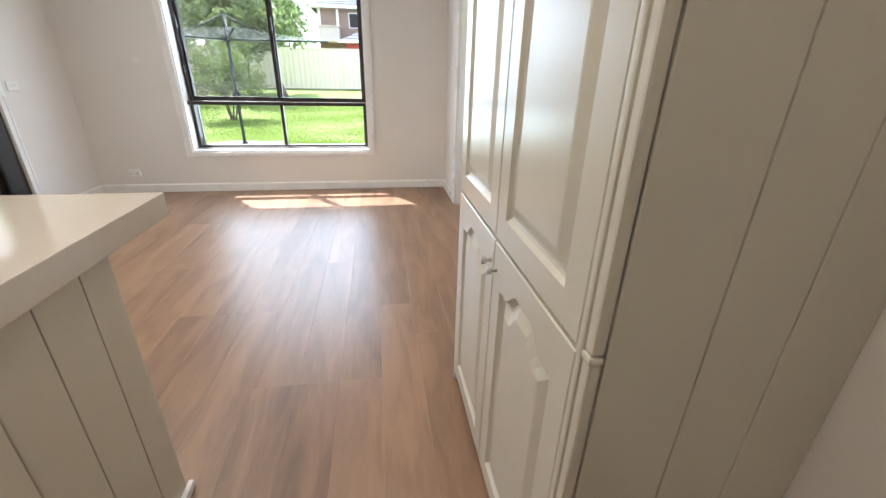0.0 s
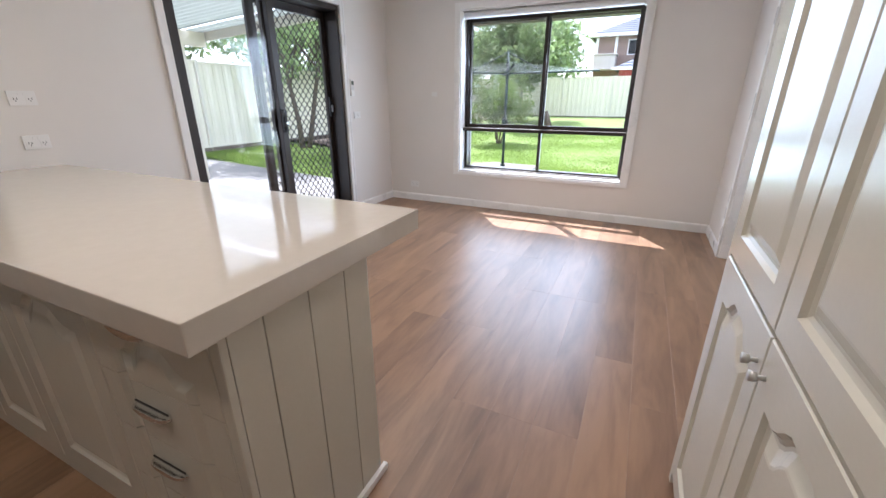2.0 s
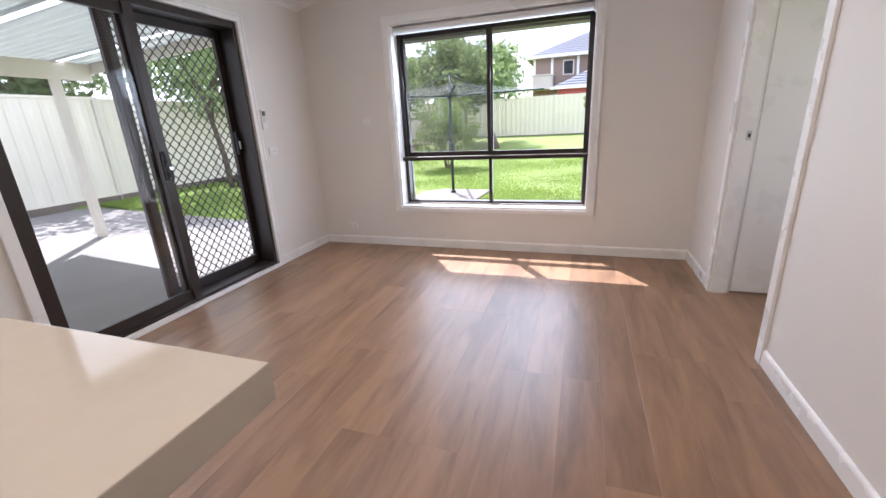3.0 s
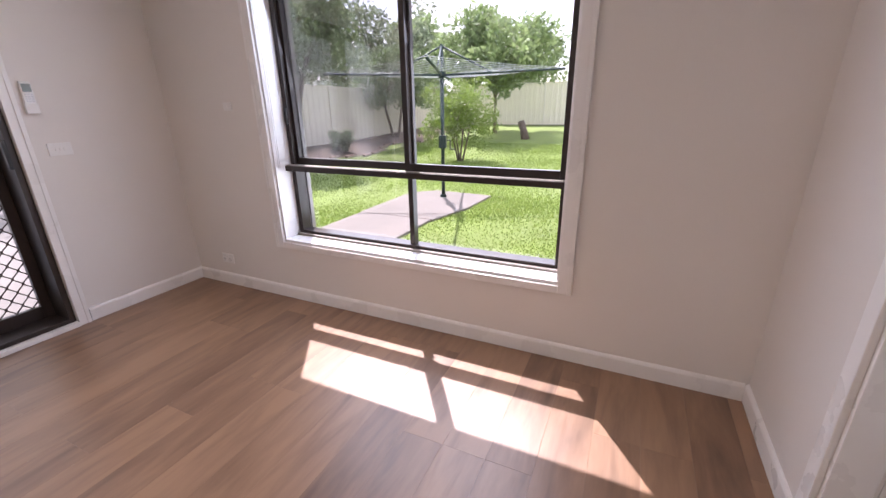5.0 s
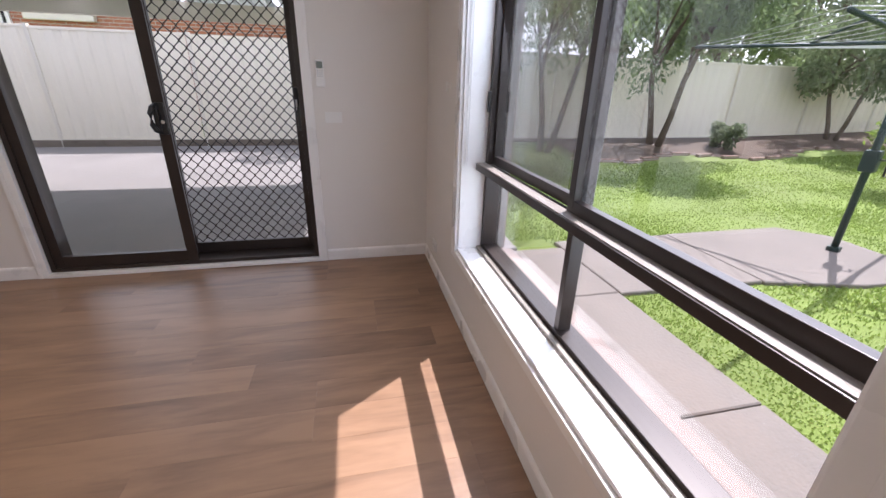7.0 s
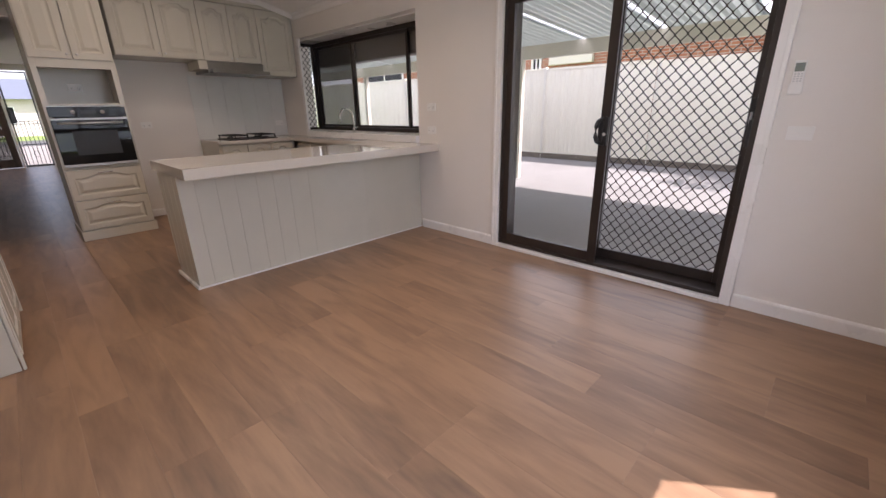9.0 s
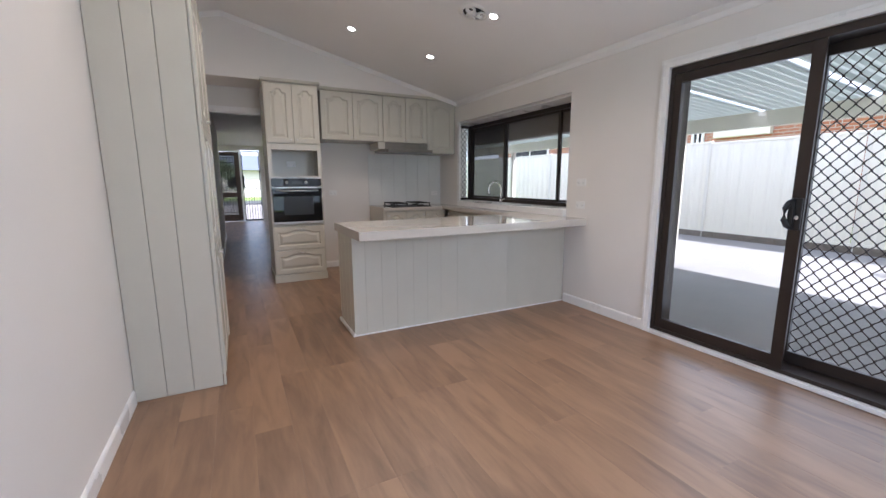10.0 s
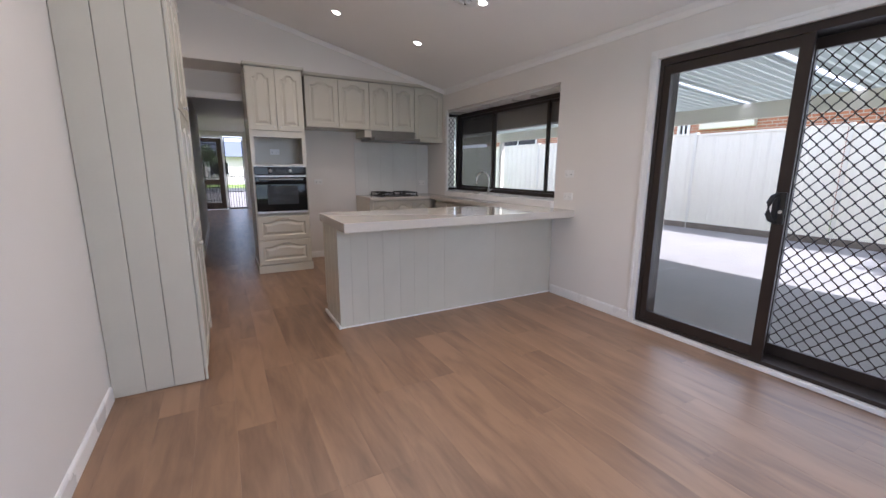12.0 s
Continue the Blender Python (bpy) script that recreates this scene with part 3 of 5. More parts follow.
blind = thing("roller_blind", "rolled-up white roller blind at the window head", "blind", (0, 0, 0))
bm = bmesh.new()
rod(bm, (WX0 + 0.03, YN + 0.05, 2.118), (WX1 - 0.03, YN + 0.05, 2.118), 0.033, n=20)
smooth(part("roll", bm, PLASTIC, blind))
part("bracket", boxes((WX0 + 0.014, WX0 + 0.028, YN + 0.012, YN + 0.09, 2.08, 2.156), r=0.002), PLASTIC, blind)
part("bracket", boxes((WX1 - 0.028, WX1 - 0.014, YN + 0.012, YN + 0.09, 2.08, 2.156), r=0.002), PLASTIC, blind)
bm = bmesh.new()
for dx in (0, 0.012):
    tube(bm, [(WX0 + 0.022 + dx * 0.3, YN + 0.02 + dx, 2.1), (WX0 + 0.02 + dx * 0.3, YN + 0.02 + dx, 1.5), (WX0 + 0.02 + dx * 0.3, YN + 0.02 + dx * 0.8, 0.93)], 0.0022, 6)
part("chain", bm, PLASTIC, blind, "white bead chain loop")


def diamond_mesh(w, h, cell_w, cell_h, bar=0.0062, depth=0.005):
    """A grille of crossing wavy strands in the plane x = 0, over 0..w along y and 0..h along z."""
    bm = bmesh.new()
    nx, nz = int(w / cell_w) + 1, int(h / cell_h) + 1
    cw, ch = w / (nx - 0.0), h / (nz - 0.0)

    def strand(p, q):
        d = Vector((0, q[0] - p[0], q[1] - p[1]))
        s = Vector((0, -d.z, d.y)).normalized() * bar / 2
        a, b = Vector((0, *p)), Vector((0, *q))
        m1, m2 = a.lerp(b, 0.3) + Vector((0, -0.0022 * (1 if d.y > 0 else -1), 0)), a.lerp(b, 0.7) + Vector((0, 0.0022 * (1 if d.y > 0 else -1), 0))
        chain = [a, m1, m2, b]
        front = [(bm.verts.new(v + s + Vector((depth / 2, 0, 0))), bm.verts.new(v - s + Vector((depth / 2, 0, 0)))) for v in chain]
        back = [(bm.verts.new(v + s - Vector((depth / 2, 0, 0))), bm.verts.new(v - s - Vector((depth / 2, 0, 0)))) for v in chain]
        for i in range(3):
            bm.faces.new((front[i][0], front[i][1], front[i + 1][1], front[i + 1][0]))
            bm.faces.new((back[i][0], back[i + 1][0], back[i + 1][1], back[i][1]))
            bm.faces.new((front[i][0], front[i + 1][0], back[i + 1][0], back[i][0]))
            bm.faces.new((front[i][1], back[i][1], back[i + 1][1], front[i + 1][1]))

    k = 0.0105
    for i in range(nx):
        for j in range(nz):
            y0, y1, z0, z1 = i * cw, (i + 1) * cw, j * ch, (j + 1) * ch
            ym, zm = (y0 + y1) / 2, (z0 + z1) / 2
            for p, q in (((y0, zm), (ym, z1)), ((y0, zm), (ym, z0)), ((ym, z0), (y1, zm)), ((ym, z1), (y1, zm))):
                strand(p, q)
            for (cy, cz) in ((y0, zm), (ym, z0)):
                if cy > 0.003 and cz > 0.003:
                    vs = [bm.verts.new((sx, cy + u, cz + v)) for sx in (0.004, -0.004) for u, v in ((-k * 0.55, 0), (0, -k), (k * 0.55, 0), (0, k))]
                    bm.faces.new(vs[:4])
                    bm.faces.new(vs[7:3:-1])
    return bm


DY0, DY1, DZ1 = 3.287, 5.098, 2.143
sl = tagged(thing("door_2", "bronze aluminium glass sliding door with a diamond-mesh security screen", "door", kind="structure"))
fx0, fx1 = XW - 0.215, XW - 0.008
part("door_frame", boxes((fx0, fx1, DY0, DY0 + 0.032, 0.031, DZ1), (fx0, fx1, DY1 - 0.032, DY1, 0.031, DZ1), (fx0, fx1, DY0 + 0.032, DY1 - 0.032, DZ1 - 0.05, DZ1), (fx0, fx1, DY0 + 0.032, DY1 - 0.032, 0.031, 0.058), (fx0 + 0.03, fx0 + 0.036, DY0 + 0.032, DY1 - 0.032, 0.058, 0.07), r=0.002), BRONZE, sl)


def leaf(name, xa, ya, yb, sw=0.055):
    s = part(name, boxes((xa, xa + 0.034, ya, ya + sw, 0.06, DZ1 - 0.052), (xa, xa + 0.034, yb - sw, yb, 0.06, DZ1 - 0.052), (xa, xa + 0.034, ya + sw, yb - sw, 0.06, 0.14), (xa, xa + 0.034, ya + sw, yb - sw, DZ1 - 0.12, DZ1 - 0.052), r=0.003), BRONZE, sl)
    return s


fixed = leaf("fixed_leaf", XW - 0.05, DY0 + 0.033, 4.225)
pane("pane", fixed, XW - 0.036, XW - 0.031, DY0 + 0.086, 4.172, 0.138, DZ1 - 0.118)
part("meeting_stile", boxes((XW - 0.015, XW - 0.001, 4.168, 4.236, 0.06, DZ1 - 0.052), r=0.003), BRONZE, sl)
part("sliding_leaf_stile", boxes((XW - 0.094, XW - 0.06, 4.150, 4.205, 0.06, DZ1 - 0.052), r=0.003), BRONZE, sl)
screen = leaf("security_screen", XW - 0.202, 4.135, DY1 - 0.033, 0.052)
part("screen_stile", boxes((XW - 0.2, XW - 0.17, 4.098, 4.1345, 0.06, DZ1 - 0.052), r=0.003), BRONZE, screen)
put(part("diamond_grille", diamond_mesh(0.828, 1.882, 0.0775, 0.0868), BRONZE, screen, "dark expanded diamond mesh"), pose(XW - 0.185, 4.187, 0.14))
bm = boxes((XW - 0.002, XW + 0.014, 4.182, 4.232, 0.975, 1.175), r=0.006)
tube(bm, [(XW + 0.010, 4.188, 1.16), (XW + 0.038, 4.172, 1.145), (XW + 0.046, 4.160, 1.11), (XW + 0.046, 4.160, 1.04), (XW + 0.038, 4.172, 1.005), (XW + 0.010, 4.188, 0.99)], 0.016, 10)
box(bm, XW + 0.008, XW + 0.03, 4.168, 4.2, 1.0, 1.15, r=0.006)
part("latch_handle", bm, BLACK, sl, "black moulded D-shaped latch handle")
bm = bmesh.new()
rod(bm, (XW + 0.014, 4.214, 1.055), (XW + 0.024, 4.214, 1.055), 0.012, n=14)
part("key_barrel", bm, CHROME, sl)
part("lock_case", boxes((XW - 0.168, XW - 0.140, DY1 - 0.078, DY1 - 0.045, 1.08, 1.28), r=0.008), BLACK, screen, "black screen door lock")
part("lock_lever", boxes((XW - 0.140, XW - 0.122, DY1 - 0.068, DY1 - 0.056, 1.13, 1.20), r=0.004), STEEL, screen)
part("lock_keeper", boxes((XW - 0.03, XW - 0.004, DY1 - 0.05, DY1 - 0.03, 1.0, 1.16), r=0.004), BLACK, sl)

# bay window over the sink
bay = tagged(thing("window_2", "sliding kitchen window in bronze aluminium with a mesh side light", "window", kind="structure"))
BX = -3.22
bm = boxes((BX - 0.05, BX + 0.0, -0.36, 2.305, -0.3, 0.91), (BX - 0.05, XW - 0.101, -0.40, -0.361, -0.3, 0.91), (BX - 0.05, XW - 0.101, 2.306, 2.34, -0.3, 2.165), (BX - 0.08, XW - 0.101, -0.40, 2.34, 2.166, 2.24))
structure("wall_bay", bm, TRIM, "white lined box of the bay window")
structure("bay_sill", boxes((-3.27, XW - 0.101, -0.36, 2.279, 0.9145, 0.985), (XW - 0.1012, -2.80, -0.058, 2.233, 0.9145, 0.985), r=0.004), TRIM, "cream painted sill ledge behind the sink")
GX, GT = -3.245, 2.153
structure("bay_lining", boxes((-3.26, XW - 0.101, 2.28, 2.305, 0.916, 2.154), (-3.26, XW - 0.101, -0.36, 2.305, 2.1545, 2.1655)), TRIM, "white lined head and side of the kitchen window recess")
g = 0.034
part("window_frame", boxes((GX, GX + 0.055, -0.36, -0.30, 0.986, GT), (GX, GX + 0.055, 2.235, 2.279, 0.986, GT), (GX, GX + 0.055, -0.30, 2.235, GT - 0.05, GT), (GX, GX + 0.055, -0.30, 2.235, 0.986, 1.03), r=0.003), BRONZE, bay)
part("side_frame", boxes((GX + 0.056, GX + 0.076, -0.36, -0.335, 0.986, GT), (-2.895, -2.868, -0.36, -0.335, 0.986, GT), (GX + 0.076, -2.895, -0.36, -0.335, GT - 0.04, GT), (GX + 0.076, -2.895, -0.36, -0.335, 0.986, 1.02), r=0.002), BRONZE, bay)
put(part("side_grille", diamond_mesh(0.274, 1.093, 0.0775, 0.0868), BRONZE, bay, "dark diamond security mesh"), pose(-2.895, -0.348, 1.02, 0, 0, 90))
for nm, ya, yb, xx, mat in (("screen_sash", -0.30, 0.645, GX + 0.006, FLYSCREEN), ("sash", 0.59, 1.715, GX + 0.03, GLASS), ("sash", 1.675, 2.235, GX + 0.006, GLASS)):
    s = part(nm, boxes((xx, xx + 0.02, ya, ya + g, 1.032, GT - 0.052), (xx, xx + 0.02, yb - g, yb, 1.032, GT - 0.052), (xx, xx + 0.02, ya + g, yb - g, 1.032, 1.06), (xx, xx + 0.02, ya + g, yb - g, GT - 0.085, GT - 0.052), r=0.002), BRONZE, bay)
    p = pane("pane", s, xx + 0.008, xx + 0.012, ya + g - 0.002, yb - g + 0.002, 1.058, GT - 0.083)
    p.data.materials[0] = mat
part("shutter_box", boxes((-3.43, -3.28, -0.38, 2.33, 1.85, 2.16), r=0.02), SHUTTER, bay, "taupe rolled-up shutter box outside")
structure("trim_bay", boxes((XW - 0.02, XW + 0.012, -0.115, -0.06, 0.916, 2.164), r=0.002), TRIM, "white bead beside the kitchen window")

# ---- kitchen ----
CT = 0.914


def worktop(name, rows, label):
    ob = tagged(part(name, boxes(*rows, r=0.003), STONE), label, "worktop")
    return ob


worktop("peninsula_worktop", [(XW + 0.001, -0.545, 1.685, 2.523, CT - 0.07, CT)], "thick polished cream stone peninsula worktop")
worktop("sink_worktop", [(BX + 0.055, -2.53, -0.69, 1.684, CT - 0.04, CT)], "polished cream stone worktop under the bay window")
worktop("cooktop_worktop", [(-2.529, -1.60, -0.69, -0.03, CT - 0.04, CT)], "polished cream stone worktop holding the gas cooktop")


def boards(name, parent, a, b, ax, at, s, z0, z1, widths, mat=CAB, gap=0.0015):
    """Upright lining boards with open V joints."""
    p, i = a, 0
    while p < b - 0.01:
        w = min(widths[i % len(widths)], b - p)
        bm = boxes((p + gap, p + w - gap, at, at + s * 0.012, z0, z1) if ax == "x" else (at, at + s * 0.012, p + gap, p + w - gap, z0, z1), r=gap * 1.6)
        part(name, bm, mat, parent)
        p, i = p + w, i + 1


# peninsula cabinets
pen = thing("peninsula_cabinet", "white painted peninsula cabinet with boarded back and end", "cabinet")
part("body", boxes((XW + 0.02, -0.572, 1.768, 2.222, 0.09, CT - 0.071)), CAB, pen)
part("kick", boxes((-2.52, -0.575, 1.757, 2.2, 0.001, 0.089)), CAB, pen)
boards("back_board", pen, XW + 0.003, -0.560, "x", 2.222, 1, 0.014, CT - 0.071, [0.035, 0.70, 0.57, 0.17, 0.135, 0.135, 0.155, 0.135, 0.14, 0.2], gap=0.0005)
boards("end_board", pen, 1.768, 2.234, "y", -0.572, 1, 0.02, CT - 0.071, [0.09, 0.135, 0.135, 0.106])
part("end_stile", boxes((-0.592, -0.558, 1.748, 1.767, 0.09, CT - 0.071), r=0.004), CAB, pen)
part("skirting", boxes((-0.5595, -0.543, 1.744, 2.252, 0.001, 0.03), (XW + 0.003, -0.5595, 2.2345, 2.244, 0.001, 0.014), r=0.003), TRIM, pen, "white skirting strip")
FRONT_Y = 1.749
xs = [-2.47, -2.02, -1.575, -1.065]
for i in range(3):
    w = xs[i + 1] - xs[i] - 0.005
    d = put(part("door", panel_front(w, 0.76, 0.055, 0.075), CAB, pen), pose((xs[i] + xs[i + 1]) / 2, FRONT_Y, 0.075))
    knob(d, pose((1 if i == 1 else -1) * (w / 2 - 0.035), 0, 0.69))
part("filler", boxes((-2.525, -2.473, 1.751, 1.7675, 0.075, CT - 0.071), r=0.002), CAB, pen)
zc = [0, 0.191, 0.373, 0.55, 0.76]
for a, b, pull in zip(zc, zc[1:], (0.118, 0.298, 0.482, 0.712)):
    d = put(part("drawer_front", panel_front(0.468, 0.76, 0.055, 0.075, cut=(a + 0.0015, b - 0.0015)), CAB, pen), pose(-0.828, FRONT_Y, 0.075))
    cup_pull(d, pose(-0.035, -0.002, pull) @ Matrix.Diagonal((1.3, 1.2, 1.3, 1)))

# dishwasher and sink run
dw = thing("dishwasher", "brushed stainless dishwasher under the worktop", "dishwasher")
part("body", boxes((-3.14, -2.615, 1.068, 1.66, 0.08, 0.868)), STEEL, dw)
part("door", boxes((-2.614, -2.59, 1.07, 1.658, 0.165, 0.655), r=0.004), STEEL, dw)
part("control_panel", boxes((-2.614, -2.59, 1.07, 1.658, 0.66, 0.826), r=0.004), STEEL, dw)
part("display", boxes((-2.5905, -2.588, 1.27, 1.312, 0.752, 0.774)), BLACK, dw)
part("grip", boxes((-2.5905, -2.583, 1.30, 1.43, 0.705, 0.717), r=0.002), STEEL, dw)
part("kick_plate", boxes((-2.63, -2.60, 1.07, 1.658, 0.06, 0.16), r=0.003), STEEL, dw)
part("top_filler", boxes((-2.614, -2.592, 1.07, 1.658, 0.83, 0.872), r=0.002), CAB, dw)
part("plinth", boxes((-2.65, -2.63, 1.07, 1.658, 0.001, 0.06)), BLACK, dw)
sinkcab = thing("sink_cabinet", "white painted cabinet under the sink", "cabinet")
part("body", boxes((-3.14, -2.615, 0.02, 1.064, 0.09, CT - 0.041)), CAB, sinkcab)
part("kick", boxes((-3.1, -2.66, 0.02, 1.064, 0.001, 0.09)), CAB, sinkcab)
for i in range(3):
    d = put(part("door", panel_front(0.338, 0.745, 0.04, 0.055), CAB, sinkcab), pose(-2.596, 0.198 + i * 0.346, 0.095, 0, 0, 90))
    knob(d, pose(0.14 if i % 2 else -0.14, 0, 0.70))
part("corner_panel", boxes((-3.1, -2.60, 1.665, 1.745, 0.002, CT - 0.072)), CAB, sinkcab)

sink = thing("sink", "stainless steel inset sink below the bay window", "sink", (-2.80, 0.85, CT))
bm = boxes((-0.20, 0.20, -0.52, -0.50, 0, 0.005), (-0.20, 0.20, 0.50, 0.52, 0, 0.005), (-0.20, -0.18, -0.5, 0.5, 0, 0.005), (0.18, 0.20, -0.5, 0.5, 0, 0.005), (-0.18, 0.18, -0.02, 0.02, 0, 0.005), (-0.18, 0.18, -0.5, -0.02, 0.0005, 0.0015), r=0.0008)
part("rim", bm, STEEL, sink)
part("bowl_floor", boxes((-0.18, 0.18, 0.02, 0.5, 0.0004, 0.001)), STEEL, sink)
tap = thing("kitchen_tap", "chrome gooseneck mixer tap behind the sink", "tap", (-3.03, 0.78, CT))
arc = [(0, 0, 0.061), (0, 0, 0.25)] + [(0.10 - 0.10 * math.cos(k * math.pi / 10), 0, 0.25 + 0.10 * math.sin(k * math.pi / 10) * 1.1) for k in range(1, 11)] + [(0.2, 0, 0.20)]
smooth(part("spout", tube(bmesh.new(), arc, 0.0125, 12), CHROME, tap))
smooth(part("tap_base", rod(bmesh.new(), (0, 0, 0.0615), (0, 0, 0.13), 0.022, 0.020, 16), CHROME, tap))
smooth(part("lever", rod(bmesh.new(), (0.0, 0.02, 0.11), (0.0, 0.09, 0.135), 0.007, 0.006, 10), CHROME, tap))

# back run under the cooktop
ck = thing("cooktop_cabinet", "white painted cabinet under the gas cooktop", "cabinet")
part("body", boxes((-2.60, -1.62, -0.68, -0.075, 0.09, CT - 0.041)), CAB, ck)
part("kick", boxes((-2.60, -1.64, -0.66, -0.12, 0.001, 0.09)), CAB, ck)
part("end_panel", boxes((-1.6195, -1.603, -0.70, -0.056, 0.001, CT - 0.041), r=0.002), CAB, ck)
for i in range(3):
    d = put(part("door", panel_front(0.30, 0.755, 0.04, 0.05), CAB, ck), pose(-1.80 - i * 0.306, -0.056, 0.1, 0, 0, 180))
    knob(d, pose(0.12 if i % 2 else -0.12, 0, 0.70))
hob = thing("gas_cooktop", "black gas cooktop with cast-iron trivets", "cooktop", (-2.08, -0.34, CT))
part("tray", boxes((-0.30, 0.30, -0.25, 0.25, 0, 0.008), r=0.003), IRON, hob)
for bx, by in ((-0.18, -0.12), (0.18, -0.12), (-0.18, 0.12), (0.18, 0.12)):
    bm = bmesh.new()
    rod(bm, (bx, by, 0.008), (bx, by, 0.025), 0.045, 0.035, 16)
    part("burner", bm, IRON, hob)
for bx in (-0.18, 0.18):
    bm = boxes((bx - 0.105, bx + 0.105, -0.225, -0.215, 0.046, 0.058), (bx - 0.105, bx + 0.105, 0.215, 0.225, 0.046, 0.058), (bx - 0.11, bx - 0.10, -0.215, 0.215, 0.046, 0.058), (bx + 0.10, bx + 0.11, -0.215, 0.215, 0.046, 0.058),
               (bx - 0.005, bx + 0.005, -0.215, 0.215, 0.048, 0.060), (bx - 0.10, bx + 0.10, -0.125, -0.115, 0.047, 0.059), (bx - 0.10, bx + 0.10, 0.115, 0.125, 0.047, 0.059))
    for sx in (-0.1, 0.1):
        for sy in (-0.218, 0.218):
            box(bm, bx + sx - 0.006, bx + sx + 0.006, sy - 0.006, sy + 0.006, 0.008, 0.047)
    part("trivet", bm, IRON, hob)

# splashback tiles
sp = thing("splashback", "large pale grey-green glazed splashback tiles", "splashback")
part("backing", boxes((-2.84, -1.60, YB + 0.001, YB + 0.006, CT + 0.001, 1.695)), PLASTIC, sp)
for i in range(6):
    for j in range(4):
        part("tile", boxes((-2.835 + i * 0.206, -2.631 + i * 0.206, YB + 0.006, YB + 0.012, CT + 0.002 + j * 0.195, CT + 0.195 + j * 0.195), r=0.001), SPLASH, sp)

# wall cabinets
upx = [-0.83, -1.264, -1.683, -2.037, -2.366, -2.84]
uz1 = 2.47


def wall_cabinet(x1, x0, z0, doors, label):
    c = thing("wall_cabinet", label, "cabinet", group="wall cabinets over the cooktop")
    part("body", boxes((x0 + 0.001, x1 - 0.001, YB + 0.001, -0.222, z0 + 0.002, uz1)), CAB, c)
    w = (x1 - x0) / doors
    for k in range(doors):
        xm = x1 - w * (k + 0.5)
        d = put(part("door", panel_front(w - 0.006, uz1 - z0 - 0.01, 0.04, 0.06), CAB, c), pose(xm, -0.20, z0 + 0.005, 0, 0, 180))
        if doors > 1:
            knob(d, pose((w / 2 - 0.03) * (-1 if k == 1 else 1) * -1 * -1, 0, 0.035))
    return c


wall_cabinet(upx[0], upx[2], 1.84, 2, "white painted double wall cabinet with arched panels")
wall_cabinet(upx[2], upx[4], 1.835, 2, "white painted double wall cabinet above the rangehood")
wall_cabinet(upx[4], upx[5], 1.70, 1, "taller white painted corner wall cabinet beside the window")
bm = bmesh.new()
prism(bm, [(-0.222, 2.4705), (-0.185, 2.4705), (-0.165, 2.485), (-0.16, 2.504), (-0.222, 2.504)], "x", -2.84, -0.80)
part("cornice_strip", bm, CAB)
tagged(bpy.data.objects["cornice_strip"], "white painted cornice strip above the wall cabinets", "cornice", kind="structure")

hood = thing("rangehood", "slim stainless slide-out rangehood below the wall cabinets", "rangehood")
part("housing", boxes((-2.40, -1.70, -0.66, -0.20, 1.745, 1.834), r=0.003), HOODSTEEL, hood)
part("visor", boxes((-2.41, -1.72, -0.199, -0.10, 1.70, 1.74), r=0.004), HOODSTEEL, hood)
part("lower_plate", boxes((-2.41, -1.70, -0.66, -0.20, 1.705, 1.744), r=0.003), HOODSTEEL, hood)
part("side_filler", boxes((-1.699, -1.60, -0.6, -0.18, 1.74, 1.834), r=0.003), CAB, hood, "white filler block")

# oven tower
tw = thing("oven_tower", "tall white painted oven tower with arched doors and two drawers", "cabinet")
tx0, tx1 = -0.772, -0.137
part("side_panel", boxes((tx0, tx0 + 0.018, YB + 0.001, -0.02, 0.001, 2.47), r=0.001), CAB, tw)
part("side_panel", boxes((tx1 - 0.018, tx1, YB + 0.02, -0.02, 0.001, 2.47), r=0.001), CAB, tw)
part("upper_carcass", boxes((tx0 + 0.018, tx1 - 0.018, YB + 0.022, -0.022, 1.70, 2.47)), CAB, tw)
part("lower_carcass", boxes((tx0 + 0.018, tx1 - 0.018, YB + 0.022, -0.022, 0.09, 0.752)), CAB, tw)
part("niche_back", boxes((tx0 + 0.018, tx1 - 0.018, YB + 0.022, -0.45, 1.361, 1.699)), CAB, tw)
part("niche_shelf", boxes((tx0 + 0.018, tx1 - 0.018, YB + 0.022, -0.022, 1.342, 1.36)), CAB, tw)
part("face_frame", boxes((tx0, tx0 + 0.045, -0.02, -0.002, 0.745, 1.74), (tx1 - 0.045, tx1, -0.02, -0.002, 0.745, 1.74), (tx0 + 0.045, tx1 - 0.045, -0.02, -0.002, 1.675, 1.74), r=0.002), CAB, tw)
for k in (0, 1):
    d = put(part("door", panel_front(0.305, 0.70, 0.045, 0.06), CAB, tw), pose(tx1 - 0.16 - k * 0.315, 0.0, 1.755, 0, 0, 180))
    knob(d, pose(-0.12 if k else 0.12, 0, 0.04))
for k in (0, 1):
    d = put(part("drawer_front", panel_front(0.615, 0.30, 0.03, 0.05), CAB, tw), pose((tx0 + tx1) / 2, 0.0, 0.115 + k * 0.31, 0, 0, 180))
    bar_pull(d, pose(0, 0, 0.265))
part("plinth", boxes((tx0 - 0.012, tx1 + 0.012, YB + 0.03, 0.005, 0.001, 0.10), r=0.004), CAB, tw)
bm = bmesh.new()
prism(bm, [(-0.02, 2.4705), (0.012, 2.4705), (0.03, 2.485), (0.035, 2.502), (-0.14, 2.502), (-0.14, 2.4705)], "x", tx0 - 0.02, tx1 + 0.02)
part("cornice", bm, CAB, tw)
oven = thing("built_in_oven", "black glass built-in oven with steel trim", "oven", ((tx0 + tx1) / 2, 0, 0))
